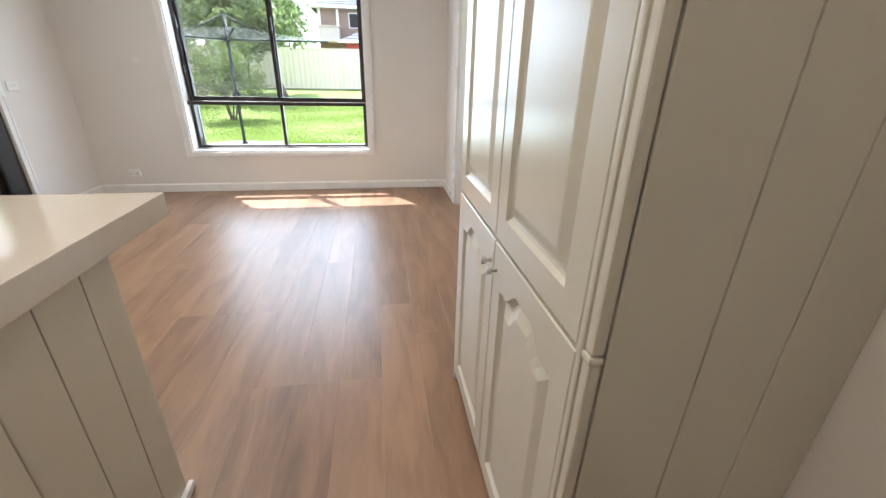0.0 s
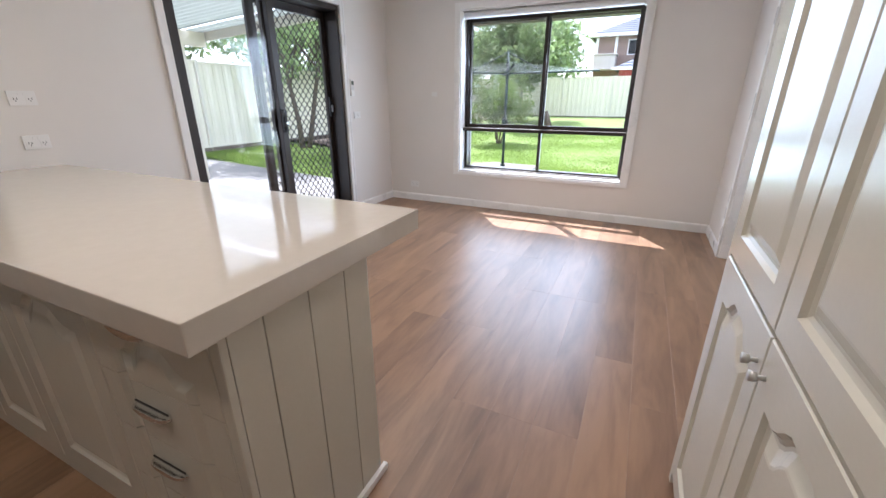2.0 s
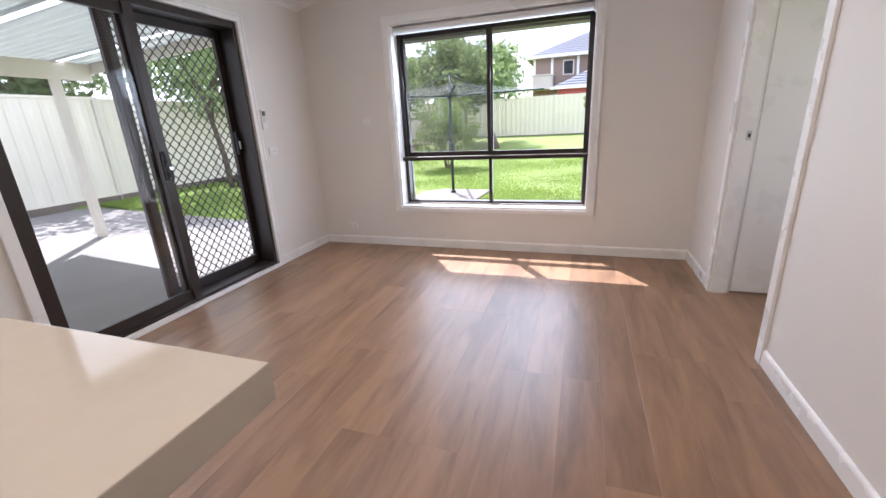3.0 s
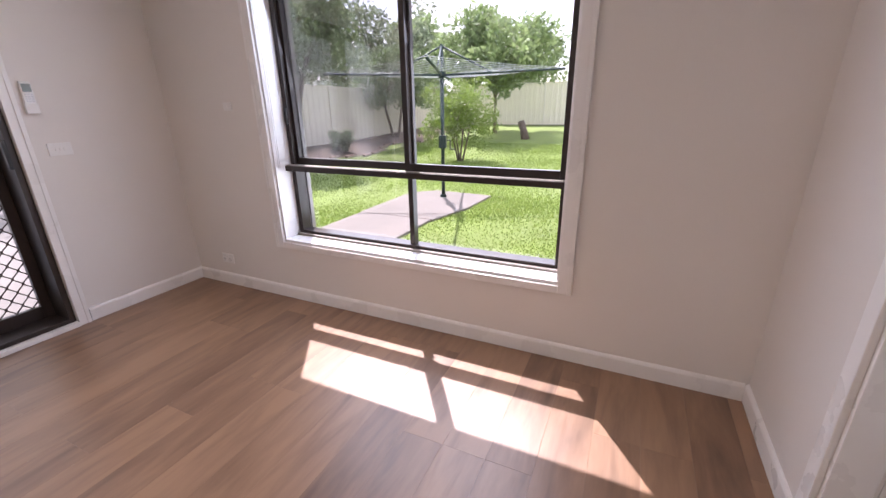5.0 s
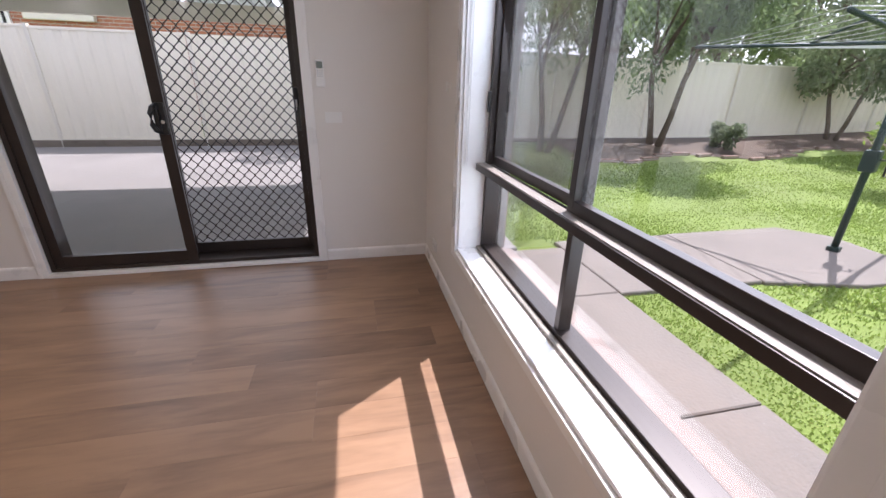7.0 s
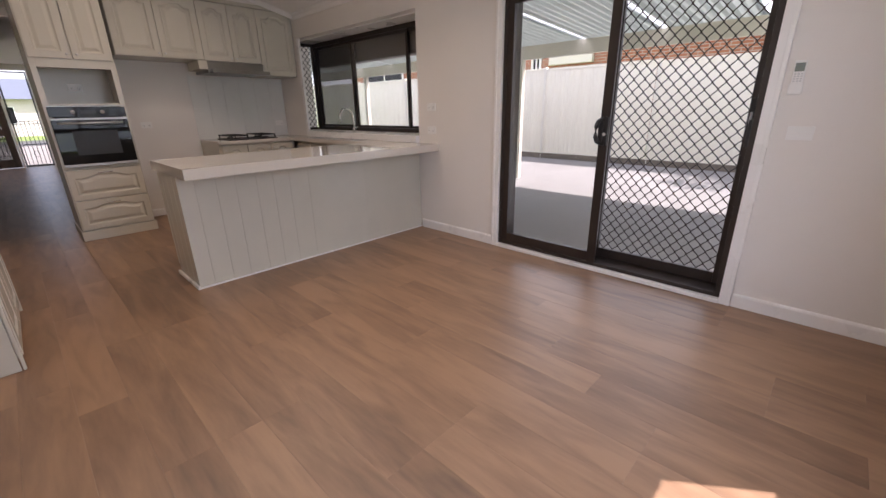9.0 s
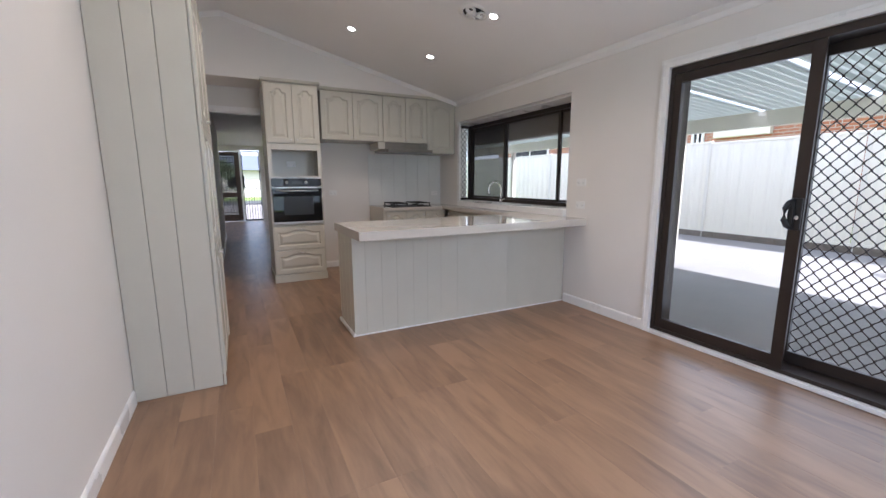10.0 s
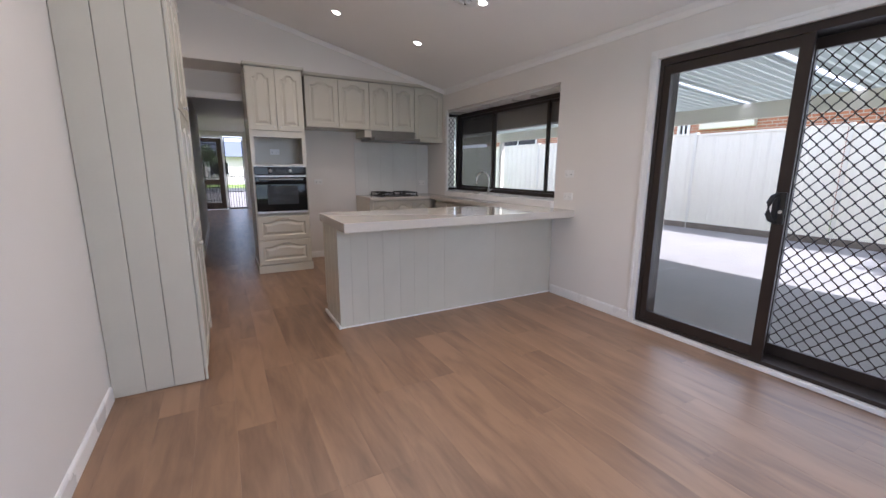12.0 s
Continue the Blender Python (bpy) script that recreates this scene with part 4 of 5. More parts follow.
part("body", boxes((-0.27, 0.27, -0.55, -0.021, 0.754, 1.338)), BLACK, oven)
part("door", boxes((-0.298, 0.298, -0.001, 0.024, 0.785, 1.225), r=0.004), DARKGLASS, oven)
part("inner_window", boxes((-0.19, 0.17, 0.0242, 0.0252, 0.87, 1.10)), BLACK, oven)
part("lower_trim", boxes((-0.298, 0.298, -0.001, 0.02, 0.758, 0.782), r=0.003), STEEL, oven)
part("control_panel", boxes((-0.298, 0.298, -0.001, 0.02, 1.232, 1.325), r=0.003), DARKGLASS, oven)
part("upper_trim", boxes((-0.298, 0.298, -0.001, 0.022, 1.327, 1.338), r=0.002), STEEL, oven)
part("panel_strip", boxes((-0.298, 0.298, 0.0242, 0.027, 1.205, 1.222), r=0.001), STEEL, oven)
part("display", boxes((-0.06, 0.06, 0.0202, 0.021, 1.262, 1.292)), BLACK, oven)
for kx in (-0.11, 0.12):
    bm = rod(bmesh.new(), (kx, 0.02, 1.278), (kx, 0.045, 1.278), 0.02, 0.017, 16)
    smooth(part("dial", bm, STEEL, oven))
smooth(part("handle", tube(bmesh.new(), [(-0.25, 0.024, 1.175), (-0.25, 0.058, 1.175), (0.25, 0.058, 1.175), (0.25, 0.024, 1.175)], 0.009, 10), STEEL, oven))

# pantry
PX, PY0, PY1, PH = 0.402, 1.665, 2.658, 2.433
pt = thing("pantry_cabinet", "tall white painted pantry with boarded ends and panelled doors", "cabinet")
part("body", boxes((PX, XE - 0.001, PY0 + 0.014, PY1 - 0.014, 0.07, PH - 0.03)), CAB, pt)
part("kick", boxes((PX + 0.02, XE - 0.001, PY0 + 0.014, PY1 - 0.014, 0.001, 0.07)), CAB, pt)
boards("north_board", pt, PX + 0.002, XE - 0.002, "x", PY1 - 0.013, 1, 0.002, PH - 0.03, [0.160, 0.140, 0.2])
boards("south_board", pt, PX + 0.002, XE - 0.002, "x", PY0 + 0.013, -1, 0.002, PH - 0.03, [0.163, 0.140, 0.2])
part("corner_moulding", boxes((PX - 0.022, PX - 0.001, PY0, PY0 + 0.022, 0.002, 0.872), (PX - 0.024, PX - 0.001, PY0 + 0.024, PY0 + 0.04, 0.002, PH - 0.03), (PX - 0.022, PX - 0.001, PY0, PY0 + 0.022, 0.888, PH - 0.03), (PX - 0.026, PX - 0.001, PY0 - 0.003, PY0 + 0.024, 0.873, 0.887), r=0.005), CAB, pt)
part("edge_strip", boxes((PX - 0.016, PX - 0.001, PY1 - 0.03, PY1 - 0.002, 0.002, PH - 0.03), r=0.003), CAB, pt)
bm = bmesh.new()
prism(bm, [(PX - 0.03, PH), (PX - 0.03, PH - 0.012), (PX - 0.018, PH - 0.029), (XE - 0.001, PH - 0.029), (XE - 0.001, PH)], "y", PY0 - 0.012, PY1 + 0.012)
part("top_cornice", bm, CAB, pt)
for k in (0, 1):
    ym = PY0 + 0.042 + (PY1 - PY0 - 0.075) * (k + 0.5) / 2
    w = (PY1 - PY0 - 0.075) / 2 - 0.005
    for z0, h, kz, ar in ((0.075, 0.79, 0.72, 0.045), (0.875, 0.75, 0.05, 0.0), (1.635, 0.755, 0.05, 0.045)):
        d = put(part("door", panel_front(w, h, ar, 0.066), CAB, pt), pose(PX - 0.021, ym, z0, 0, 0, -90))
        if z0 != 0.875:
            knob(d, pose((w / 2 - 0.028) * (-1 if k == 0 else 1), 0, kz))

# ---- small fixtures ----


def plate_fixture(name, label, m, w, h, kind_):
    ob = put(thing(name, label, "socket" if kind_ == "socket" else "switch"), m)
    part("plate", boxes((-w / 2, w / 2, -0.009, 0, -h / 2, h / 2), r=0.002), PLASTIC, ob)
    if kind_ == "socket":
        for sx in (-0.03, 0.03):
            part("outlet", boxes((sx - 0.018, sx + 0.018, -0.011, -0.0092, -0.022, 0.012), r=0.0008), PLASTIC, ob)
            part("slot", boxes((sx - 0.008, sx - 0.005, -0.0115, -0.011, -0.008, 0.002), (sx + 0.005, sx + 0.008, -0.0115, -0.011, -0.008, 0.002), (sx - 0.0015, sx + 0.0015, -0.0115, -0.011, -0.018, -0.01)), BLACK, ob)
            part("rocker", boxes((sx * 0.35 - 0.005, sx * 0.35 + 0.005, -0.0125, -0.0092, 0.015, 0.028), r=0.001), PLASTIC, ob)
    else:
        for sx in ((-0.02, 0.0, 0.02) if w > 0.1 else (0.0,)):
            part("rocker", boxes((sx - 0.005, sx + 0.005, -0.0125, -0.0092, -0.009, 0.009), r=0.001), PLASTIC, ob)
    return ob


W = 90
plate_fixture("power_socket", "white double power socket on the wall above the worktop", pose(XW, 2.431, 1.045, 0, 0, W), 0.115, 0.072, "socket")
plate_fixture("light_switch", "white switch plate above the double socket", pose(XW, 2.431, 1.268, 0, 0, W), 0.115, 0.072, "socket")
plate_fixture("light_switch", "white triple light switch beside the sliding door", pose(XW, 5.29, 1.09, 0, 0, W), 0.115, 0.072, "switch")
plate_fixture("wall_plate", "white blank wall plate beside the window", pose(-2.19, YN, 1.315, 0, 0, 0), 0.072, 0.05, "switch")
plate_fixture("power_socket", "white double power socket above the baseboard", pose(-2.486, YN, 0.214, 0, 0, 0), 0.115, 0.072, "socket")
plate_fixture("power_socket", "white power socket in the fridge recess", pose(-1.05, YB, 1.12, 0, 0, 180), 0.115, 0.072, "socket")
plate_fixture("power_socket", "white power socket on the splashback tiles", pose(-2.72, YB + 0.012, 1.09, 0, 0, 180), 0.115, 0.072, "socket")
plate_fixture("power_socket", "white double power socket inside the oven tower niche", pose((tx0 + tx1) / 2, -0.45, 1.52, 0, 0, 180), 0.115, 0.072, "socket")
rm = put(thing("air_conditioner_remote", "white air-conditioner remote control in a wall holder", "remote"), pose(XW, 5.222, 1.375, 0, 0, 90))
part("holder", boxes((-0.03, 0.03, -0.022, 0, -0.085, -0.03), r=0.004), PLASTIC, rm)
part("handset", boxes((-0.026, 0.026, -0.02, -0.002, -0.08, 0.085), r=0.005), PLASTIC, rm)
part("screen", boxes((-0.02, 0.02, -0.0212, -0.0201, 0.03, 0.072)), LCD, rm)
for i in range(3):
    for j in range(4):
        part("button", boxes((-0.018 + i * 0.014, -0.009 + i * 0.014, -0.0216, -0.0201, -0.022 + j * 0.012, -0.015 + j * 0.012)), STEEL, rm)

# ceiling lamps and vents
TILT_DEG = math.degrees(math.atan(FALL))


def downlight(x, y):
    ob = thing("downlight", "round white recessed downlight, switched on", "downlight", group="ceiling downlights")
    ob.matrix_basis = pose(x, y, roof_z(x), 0, -TILT_DEG if x < RIDGE_X else TILT_DEG, 0)
    bm = bmesh.new()
    n = 28
    prof = [(0.037, -0.001), (0.048, -0.006), (0.054, -0.007), (0.060, -0.003), (0.061, 0.0)]
    rings = [[bm.verts.new((r * math.cos(k * math.tau / n), r * math.sin(k * math.tau / n), z)) for k in range(n)] for r, z in prof]
    for a, b in zip(rings, rings[1:]):
        for k in range(n):
            bm.faces.new((a[k], a[(k + 1) % n], b[(k + 1) % n], b[k]))
    smooth(part("trim_ring", bm, PLASTIC, ob))
    bm = bmesh.new()
    bmesh.ops.create_cone(bm, cap_ends=True, segments=n, radius1=0.037, radius2=0.037, depth=0.002, matrix=Matrix.Translation((0, 0, -0.003)))
    part("diffuser", bm, LAMPGLOW, ob, "glowing diffuser")
    d = bpy.data.lights.new("downlight_lamp", "AREA")
    d.shape, d.size, d.energy, d.color, d.spread = "DISK", 0.09, LAMP_WATTS, (1.0, 0.83, 0.62), radians(150)
    lamp = new("downlight_lamp", d)
    lamp.matrix_basis = ob.matrix_basis @ pose(0, 0, -0.009)


for x, y in ((-0.09, 1.12), (-0.09, 2.2), (-0.10, 3.5), (-1.0, 0.85), (-0.98, 2.27), (-1.03, 3.47), (-1.86, 1.0), (-1.86, 2.28), (-1.88, 3.52), (-1.85, 4.73)):
    downlight(x, y)


def vent(x, y):
    ob = thing("ceiling_vent", "round white ceiling air vent with a black disc as its dark throat", "vent", group="ceiling vents")
    ob.matrix_basis = pose(x, y, roof_z(x), 0, -TILT_DEG, 0)
    def ring(prof, n=36):
        bm = bmesh.new()
        rings = [[bm.verts.new((r * math.cos(k * math.tau / n), r * math.sin(k * math.tau / n), z)) for k in range(n)] for r, z in prof]
        for a, b in zip(rings, rings[1:]):
            for k in range(n):
                bm.faces.new((a[k], a[(k + 1) % n], b[(k + 1) % n], b[k]))
        return bm
    smooth(part("flange", ring([(0.10, -0.002), (0.102, -0.012), (0.115, -0.014), (0.138, -0.007), (0.142, 0.0)]), PLASTIC, ob))
    # Flat black disc draws the darkness inside the duct.
    bm = bmesh.new()
    bmesh.ops.create_cone(bm, cap_ends=True, segments=36, radius1=0.101, radius2=0.101, depth=0.001, matrix=Matrix.Translation((0, 0, -0.002)))
    part("throat_shade", bm, BLACK, ob)
    for k in range(3):
        cup = ring([(0.018, -0.003), (0.030, -0.022), (0.042, -0.024), (0.047, -0.018), (0.043, -0.003)], 20)
        a = k * math.tau / 3 + 0.5
        smooth(put(part("nozzle", cup, PLASTIC, ob), pose(0.058 * math.cos(a), 0.058 * math.sin(a), -0.001, 12 * math.sin(a), -12 * math.cos(a), 0)))
    part("baffle", boxes((-0.022, 0.022, -0.03, 0.03, -0.016, -0.0045), r=0.005), PLASTIC, ob)
    part("baffle", boxes((-0.095, -0.062, -0.022, 0.022, -0.010, -0.0045), r=0.004), PLASTIC, ob)


vent(-1.86, 4.43)
vent(-1.72, 2.20)

# ---- front entrance at the end of the hall ----
fd = tagged(thing("door_3", "dark timber front door with wrought-iron glazed panels", "door", (0.42, -9.47, 0), kind="structure"))
part("door_frame", boxes((-0.40, -0.35, -0.1, 0.02, 0, 2.30), (0.35, 0.38, -0.1, 0.02, 0, 2.30), (-0.35, 0.35, -0.1, 0.02, 2.25, 2.30), r=0.004), TRIM, fd)
part("door_leaf", boxes((-0.345, -0.21, -0.05, 0, 0.02, 2.24), (0.21, 0.345, -0.05, 0, 0.02, 2.24), (-0.21, 0.21, -0.05, 0, 0.02, 0.22), (-0.21, 0.21, -0.05, 0, 0.80, 0.95), (-0.21, 0.21, -0.05, 0, 2.12, 2.24), r=0.004), DOORWOOD, fd)
for za, zb in ((0.22, 0.80), (0.95, 2.12)):
    pane("pane", fd, -0.212, 0.212, -0.03, -0.025, za, zb).data.materials[0] = FLYSCREEN
for k in range(5):
    part("iron_bar", rod(bmesh.new(), (-0.17 + k * 0.085, -0.012, 0.225), (-0.17 + k * 0.085, -0.012, 2.115), 0.007, n=6), IRON, fd)
for zz in (1.02, 1.18, 1.9, 2.05, 0.3, 0.7):
    part("iron_rail", boxes((-0.21, 0.21, -0.02, -0.006, zz, zz + 0.016)), IRON, fd)
sg = tagged(thing("door_4", "open entrance with a wrought-iron security gate", "gate", (-0.26, -9.47, 0), kind="structure"))
part("gate_frame", boxes((-0.27, -0.24, -0.06, -0.02, 0.01, 2.28), (0.24, 0.27, -0.06, -0.02, 0.01, 2.28), (-0.24, 0.24, -0.06, -0.02, 2.25, 2.28), (-0.24, 0.24, -0.06, -0.02, 0.01, 0.05), r=0.003), IRON, sg)
for k in range(6):
    part("bar", rod(bmesh.new(), (-0.2 + k * 0.08, -0.04, 0.05), (-0.2 + k * 0.08, -0.04, 1.12), 0.007, n=6), IRON, sg)
for zz in (0.55, 1.05, 1.12):
    part("rail", boxes((-0.24, 0.24, -0.05, -0.03, zz, zz + 0.018)), IRON, sg)
for cx, cz in ((0, 0.8), (0, 0.32)):
    bm = tube(bmesh.new(), [(cx + 0.05 * math.cos(k * math.tau / 12), -0.03, cz + 0.08 * math.sin(k * math.tau / 12)) for k in range(13)], 0.006, 6)
    part("scroll", bm, IRON, sg)

# ---- outdoors ----


def ease(u):
    u = max(0.0, min(1.0, u))
    return u * u * (3 - 2 * u)


def ground_z(x, y):
    return -0.17 + 0.32 * ease((-x - 4.2) / 4.2) + 0.55 * ease((y - 12) / 13) * (1 - 0.5 * ease((-x - 4.2) / 4.2))


bm = bmesh.new()
xs = sorted(set([-400, -200, -90, -45, -25] + [-16 + 0.8 * i for i in range(41)] + [20, 30, 50, 90, 200, 400]))
ys = sorted(set([-400, -200, -90, -45, -25] + [-16 + 0.8 * i for i in range(61)] + [36, 45, 60, 100, 200, 400]))
grid = [[bm.verts.new((x, y, ground_z(x, y) - (0.35 if -8.7 < x < 3.2 and -11 < y < 6.6 else 0))) for x in xs] for y in ys]
for j in range(len(ys) - 1):
    for i in range(len(xs) - 1):
        bm.faces.new((grid[j][i], grid[j][i + 1], grid[j + 1][i + 1], grid[j + 1][i]))
smooth(structure("ground", bm, LAWN, "bright green lawn ground"))

# concrete: patio slab, path along the house, path to the clothes line


def slab(name, pts, top, label, thick=0.12):
    bm = bmesh.new()
    lo, hi = [bm.verts.new((x, y, top(x, y) - thick)) for x, y in pts], [bm.verts.new((x, y, top(x, y))) for x, y in pts]
    bm.faces.new(lo[::-1])
    bm.faces.new(hi)
    n = len(pts)
    for i in range(n):
        bm.faces.new((lo[i], lo[(i + 1) % n], hi[(i + 1) % n], hi[i]))
    bmesh.ops.bevel(bm, geom=[e for e in bm.edges if all(v.co.z > top(v.co.x, v.co.y) - 0.01 for v in e.verts)], offset=0.008, segments=1, affect="EDGES")
    return part(name, bm, PATIO if name == "patio" else CONCRETE)


def patio_top(x, y):
    return -0.115 + max(0, (-x - 4.0)) * 0.052


patio = slab("patio", [(-3.10, -6), (-3.10, 6.9), (-8.45, 6.9), (-8.45, -6)], patio_top, "")
tagged(patio, "pale concrete patio slab under the verandah roof", "patio", kind="structure")
path = tagged(new("pavement"), "pale concrete garden path in cast slabs", "path", kind="structure")
flat = lambda x, y: -0.135
for a, b in ((-3.09, -2.16), (-2.15, -0.96), (-0.95, 0.5), (0.51, 2.0), (2.01, 3.5)):
    slab("slab", [(a, 6.28), (b, 6.28), (b, 7.36), (a, 7.36)], flat, "").parent = path
slab("slab", [(-3.25, 7.37), (-2.14, 7.37), (-2.12, 8.7), (-3.25, 8.7)], flat, "").parent = path
slab("slab", [(-3.27, 8.71), (-2.10, 8.71), (-1.90, 9.5), (-1.85, 10.45), (-2.9, 10.55), (-3.27, 10.2)], flat, "").parent = path

# fences
def fence(name, p0, p1, base0, base1, top0, top1, label, spacing=2.37):
    ob = tagged(new(name), label, "fence")
    p0, p1 = Vector((*p0, 0)), Vector((*p1, 0))
    L = (p1 - p0).length
    ang = math.degrees(math.atan2(p1.y - p0.y, p1.x - p0.x))
    ob.matrix_basis = pose(p0.x, p0.y, 0, 0, 0, ang)
    n = round(L / spacing)
    for i in range(n):
        u0, u1 = i * L / n, (i + 1) * L / n
        f = (i + 0.5) / n
        zb, zt = base0 + (base1 - base0) * f, top0 + (top1 - top0) * f
        bm = bmesh.new()
        prof = []
        u = u0 + 0.03
        while u < u1 - 0.03:
            for du, d in ((0, 0.0), (0.08, 0.0), (0.118, 0.014), (0.18, 0.014), (0.218, 0.0)):
                if u + du < u1 - 0.03:
                    prof.append((u + du, d))
            u += 0.236
        rows = [[bm.verts.new((a, d - 0.013 + o, z)) for a, d in prof] for z, o in ((zb + 0.05, 0.0), (zt - 0.03, 0.0), (zt - 0.03, 0.006), (zb + 0.05, 0.006))]
        for r0, r1 in zip(rows, rows[1:] + rows[:1]):
            for k in range(len(prof) - 1):
                bm.faces.new((r0[k], r0[k + 1], r1[k + 1], r1[k]))
        part("infill_sheet", bm, COLORBOND, ob)
        part("top_rail", boxes((u0 + 0.03, u1 - 0.03, -0.025, 0.025, zt - 0.045, zt), r=0.004), COLORBOND, ob)
        part("bottom_rail", boxes((u0 + 0.03, u1 - 0.03, -0.025, 0.025, zb + 0.02, zb + 0.06)), COLORBOND, ob)
        part("sleeper", boxes((u0 + 0.005, u1 - 0.005, -0.04, 0.04, zb - 0.25, zb + 0.02), r=0.008), TIMBER, ob, "weathered timber sleeper")
        part("post", boxes((u0 - 0.03, u0 + 0.03, -0.038, 0.038, zb - 0.3, zt + 0.03), r=0.004), POSTCREAM, ob)
    return ob


fence("steel_fence", (-8.55, -11.59), (-8.55, 24.2), 0.20, 0.22, 2.16, 1.86, "cream corrugated steel side fence on timber sleepers")
fence("steel_fence", (8.0, 24.2), (-8.6, 24.2), 0.42, 0.38, 2.31, 2.27, "cream corrugated steel back fence")
fence("steel_fence", (8.0, -12.0), (8.0, 24.2), -0.1, 0.4, 1.75, 2.2, "cream corrugated steel boundary fence")

# verandah
def ver_z(x):
    return 2.115 + (x + 6.2) * 0.065


ver = thing("verandah", "steel-roofed verandah with cream beams and posts", "verandah")
y = -5.5
k = 0
while y < 6.06:
    w = 0.15 if k % 2 else 0.98
    y1 = min(y + w, 6.08)
    clear = k % 2 == 1
    bm = bmesh.new()
    n = int((y1 - y) / 0.024)
    rows = []
    for x in (-6.36, -3.0):
        rows.append([bm.verts.new((x, y - 0.035 + (y1 - y + 0.07) * i / n, ver_z(x) + (0.12 if clear else 0.105) + 0.016 * (1 if (i // 2) % 2 else -1))) for i in range(n + 1)])
    if clear:
        for i in range(n):
            bm.faces.new((rows[0][i], rows[0][i + 1], rows[1][i + 1], rows[1][i]))
        part("roof_sheet", bm, CLEARSHEET, ver, "translucent roof sheet")
        y = y1
    else:
        for i in range(n):
            bm.faces.new((rows[0][i], rows[0][i + 1], rows[1][i + 1], rows[1][i]))
        bmesh.ops.solidify(bm, geom=bm.faces[:], thickness=0.0015)
        part("roof_sheet", bm, ROOFSHEET, ver)
        y = y1
    k += 1
for x in (-6.2, -3.15):
    part("beam", boxes((x - 0.045, x + 0.045, -5.5, 6.04, ver_z(x) - 0.115, ver_z(x) + 0.085), r=0.004), POSTCREAM, ver)
bm = bmesh.new()
prism(bm, [(-6.36, ver_z(-6.36) - 0.03), (-3.0, ver_z(-3.0) - 0.03), (-3.0, ver_z(-3.0) + 0.14), (-6.36, ver_z(-6.36) + 0.14)], "y", 6.045, 6.085)
part("fascia", bm, POSTCREAM, ver)
for py in (-3.2, 1.25, 5.63):
    part("post", boxes((-6.245, -6.155, py - 0.045, py + 0.045, patio_top(-6.2, 0) - 0.01, ver_z(-6.2) - 0.114), r=0.006), POSTCREAM, ver)

# eaves of the house
bm = boxes((-3.1, 3.4, 6.28, 6.42, 2.30, 2.34), (-3.1, 3.4, 6.42, 6.445, 2.28, 2.46), (-3.1, 3.4, 6.0, 6.28, 2.31, 2.33))
structure("eave_soffit", bm, POSTCREAM, "cream eave soffit and fascia above the window")
bm = bmesh.new()
prism(bm, [(-3.15, 2.52), (RIDGE_X, 3.34), (3.6, 2.52), (3.6, 2.60), (RIDGE_X, 3.42), (-3.15, 2.60)], "y", -10.2, 6.445)
structure("house_roof", bm, ROOFTILE, "dark tiled roof of the house")

# rotary clothes line
HX, HY, HB, HJ = -2.565, 10.09, -0.14, 1.737
hoist = thing("rotary_clothes_line", "dark green rotary clothes line on a crank mast", "clothes line", (HX, HY, HB), rz=20)
H0 = HJ - HB
smooth(part("mast", rod(bmesh.new(), (0, 0, 0), (0, 0, H0), 0.03, 0.03, 14), HOISTGREEN, hoist))
smooth(part("inner_mast", rod(bmesh.new(), (0, 0, H0 - 0.02), (0, 0, H0 + 0.40), 0.021, 0.021, 12), HOISTGREEN, hoist))
part("foot", boxes((-0.05, 0.05, -0.05, 0.05, 0, 0.05), r=0.01), HOISTGREEN, hoist)
part("crank_box", boxes((-0.06, 0.06, -0.055, 0.055, 0.80, 1.0), r=0.015), HOISTGREEN, hoist)
part("crank_handle", tube(bmesh.new(), [(0.05, 0, 0.92), (0.12, 0, 0.92), (0.12, 0.0, 0.78), (0.2, 0, 0.78)], 0.011, 8), BLACK, hoist)
part("hub", boxes((-0.05, 0.05, -0.05, 0.05, H0 - 0.03, H0 + 0.05), r=0.012), HOISTGREEN, hoist)
part("cap", rod(bmesh.new(), (0, 0, H0 + 0.38), (0, 0, H0 + 0.44), 0.035, 0.02, 12), HOISTGREEN, hoist)
R = 1.85
for k in range(4):
    ca, sa = math.cos(k * math.pi / 2), math.sin(k * math.pi / 2)
    arm = smooth(part("arm", tube(bmesh.new(), [(0.04 * ca, 0.04 * sa, H0 + 0.01), (R * ca, R * sa, H0 + 0.06)], 0.017, 8), HOISTGREEN, hoist))
    smooth(part("stay", tube(bmesh.new(), [(0.02 * ca, 0.02 * sa, H0 + 0.40), (0.75 * ca, 0.75 * sa, H0 + 0.04)], 0.014, 8), HOISTGREEN, hoist))
for i in range(8):
    r = 0.5 + i * (R - 0.52) / 7
    zz = H0 + 0.02 + 0.05 * r / R + 0.012
    pts = []
    for k in range(4):
        a0, a1 = k * math.pi / 2, (k + 1) * math.pi / 2
        p, q = Vector((r * math.cos(a0), r * math.sin(a0), zz)), Vector((r * math.cos(a1), r * math.sin(a1), zz))
        for u in (0, 0.25, 0.5, 0.75):
            w = p.lerp(q, u)
            w.z -= 0.02 * math.sin(u * math.pi)
            pts.append(w)
    pts.append(pts[0])
    part("line", tube(bmesh.new(), pts, 0.0032, 5), WIRE, hoist)


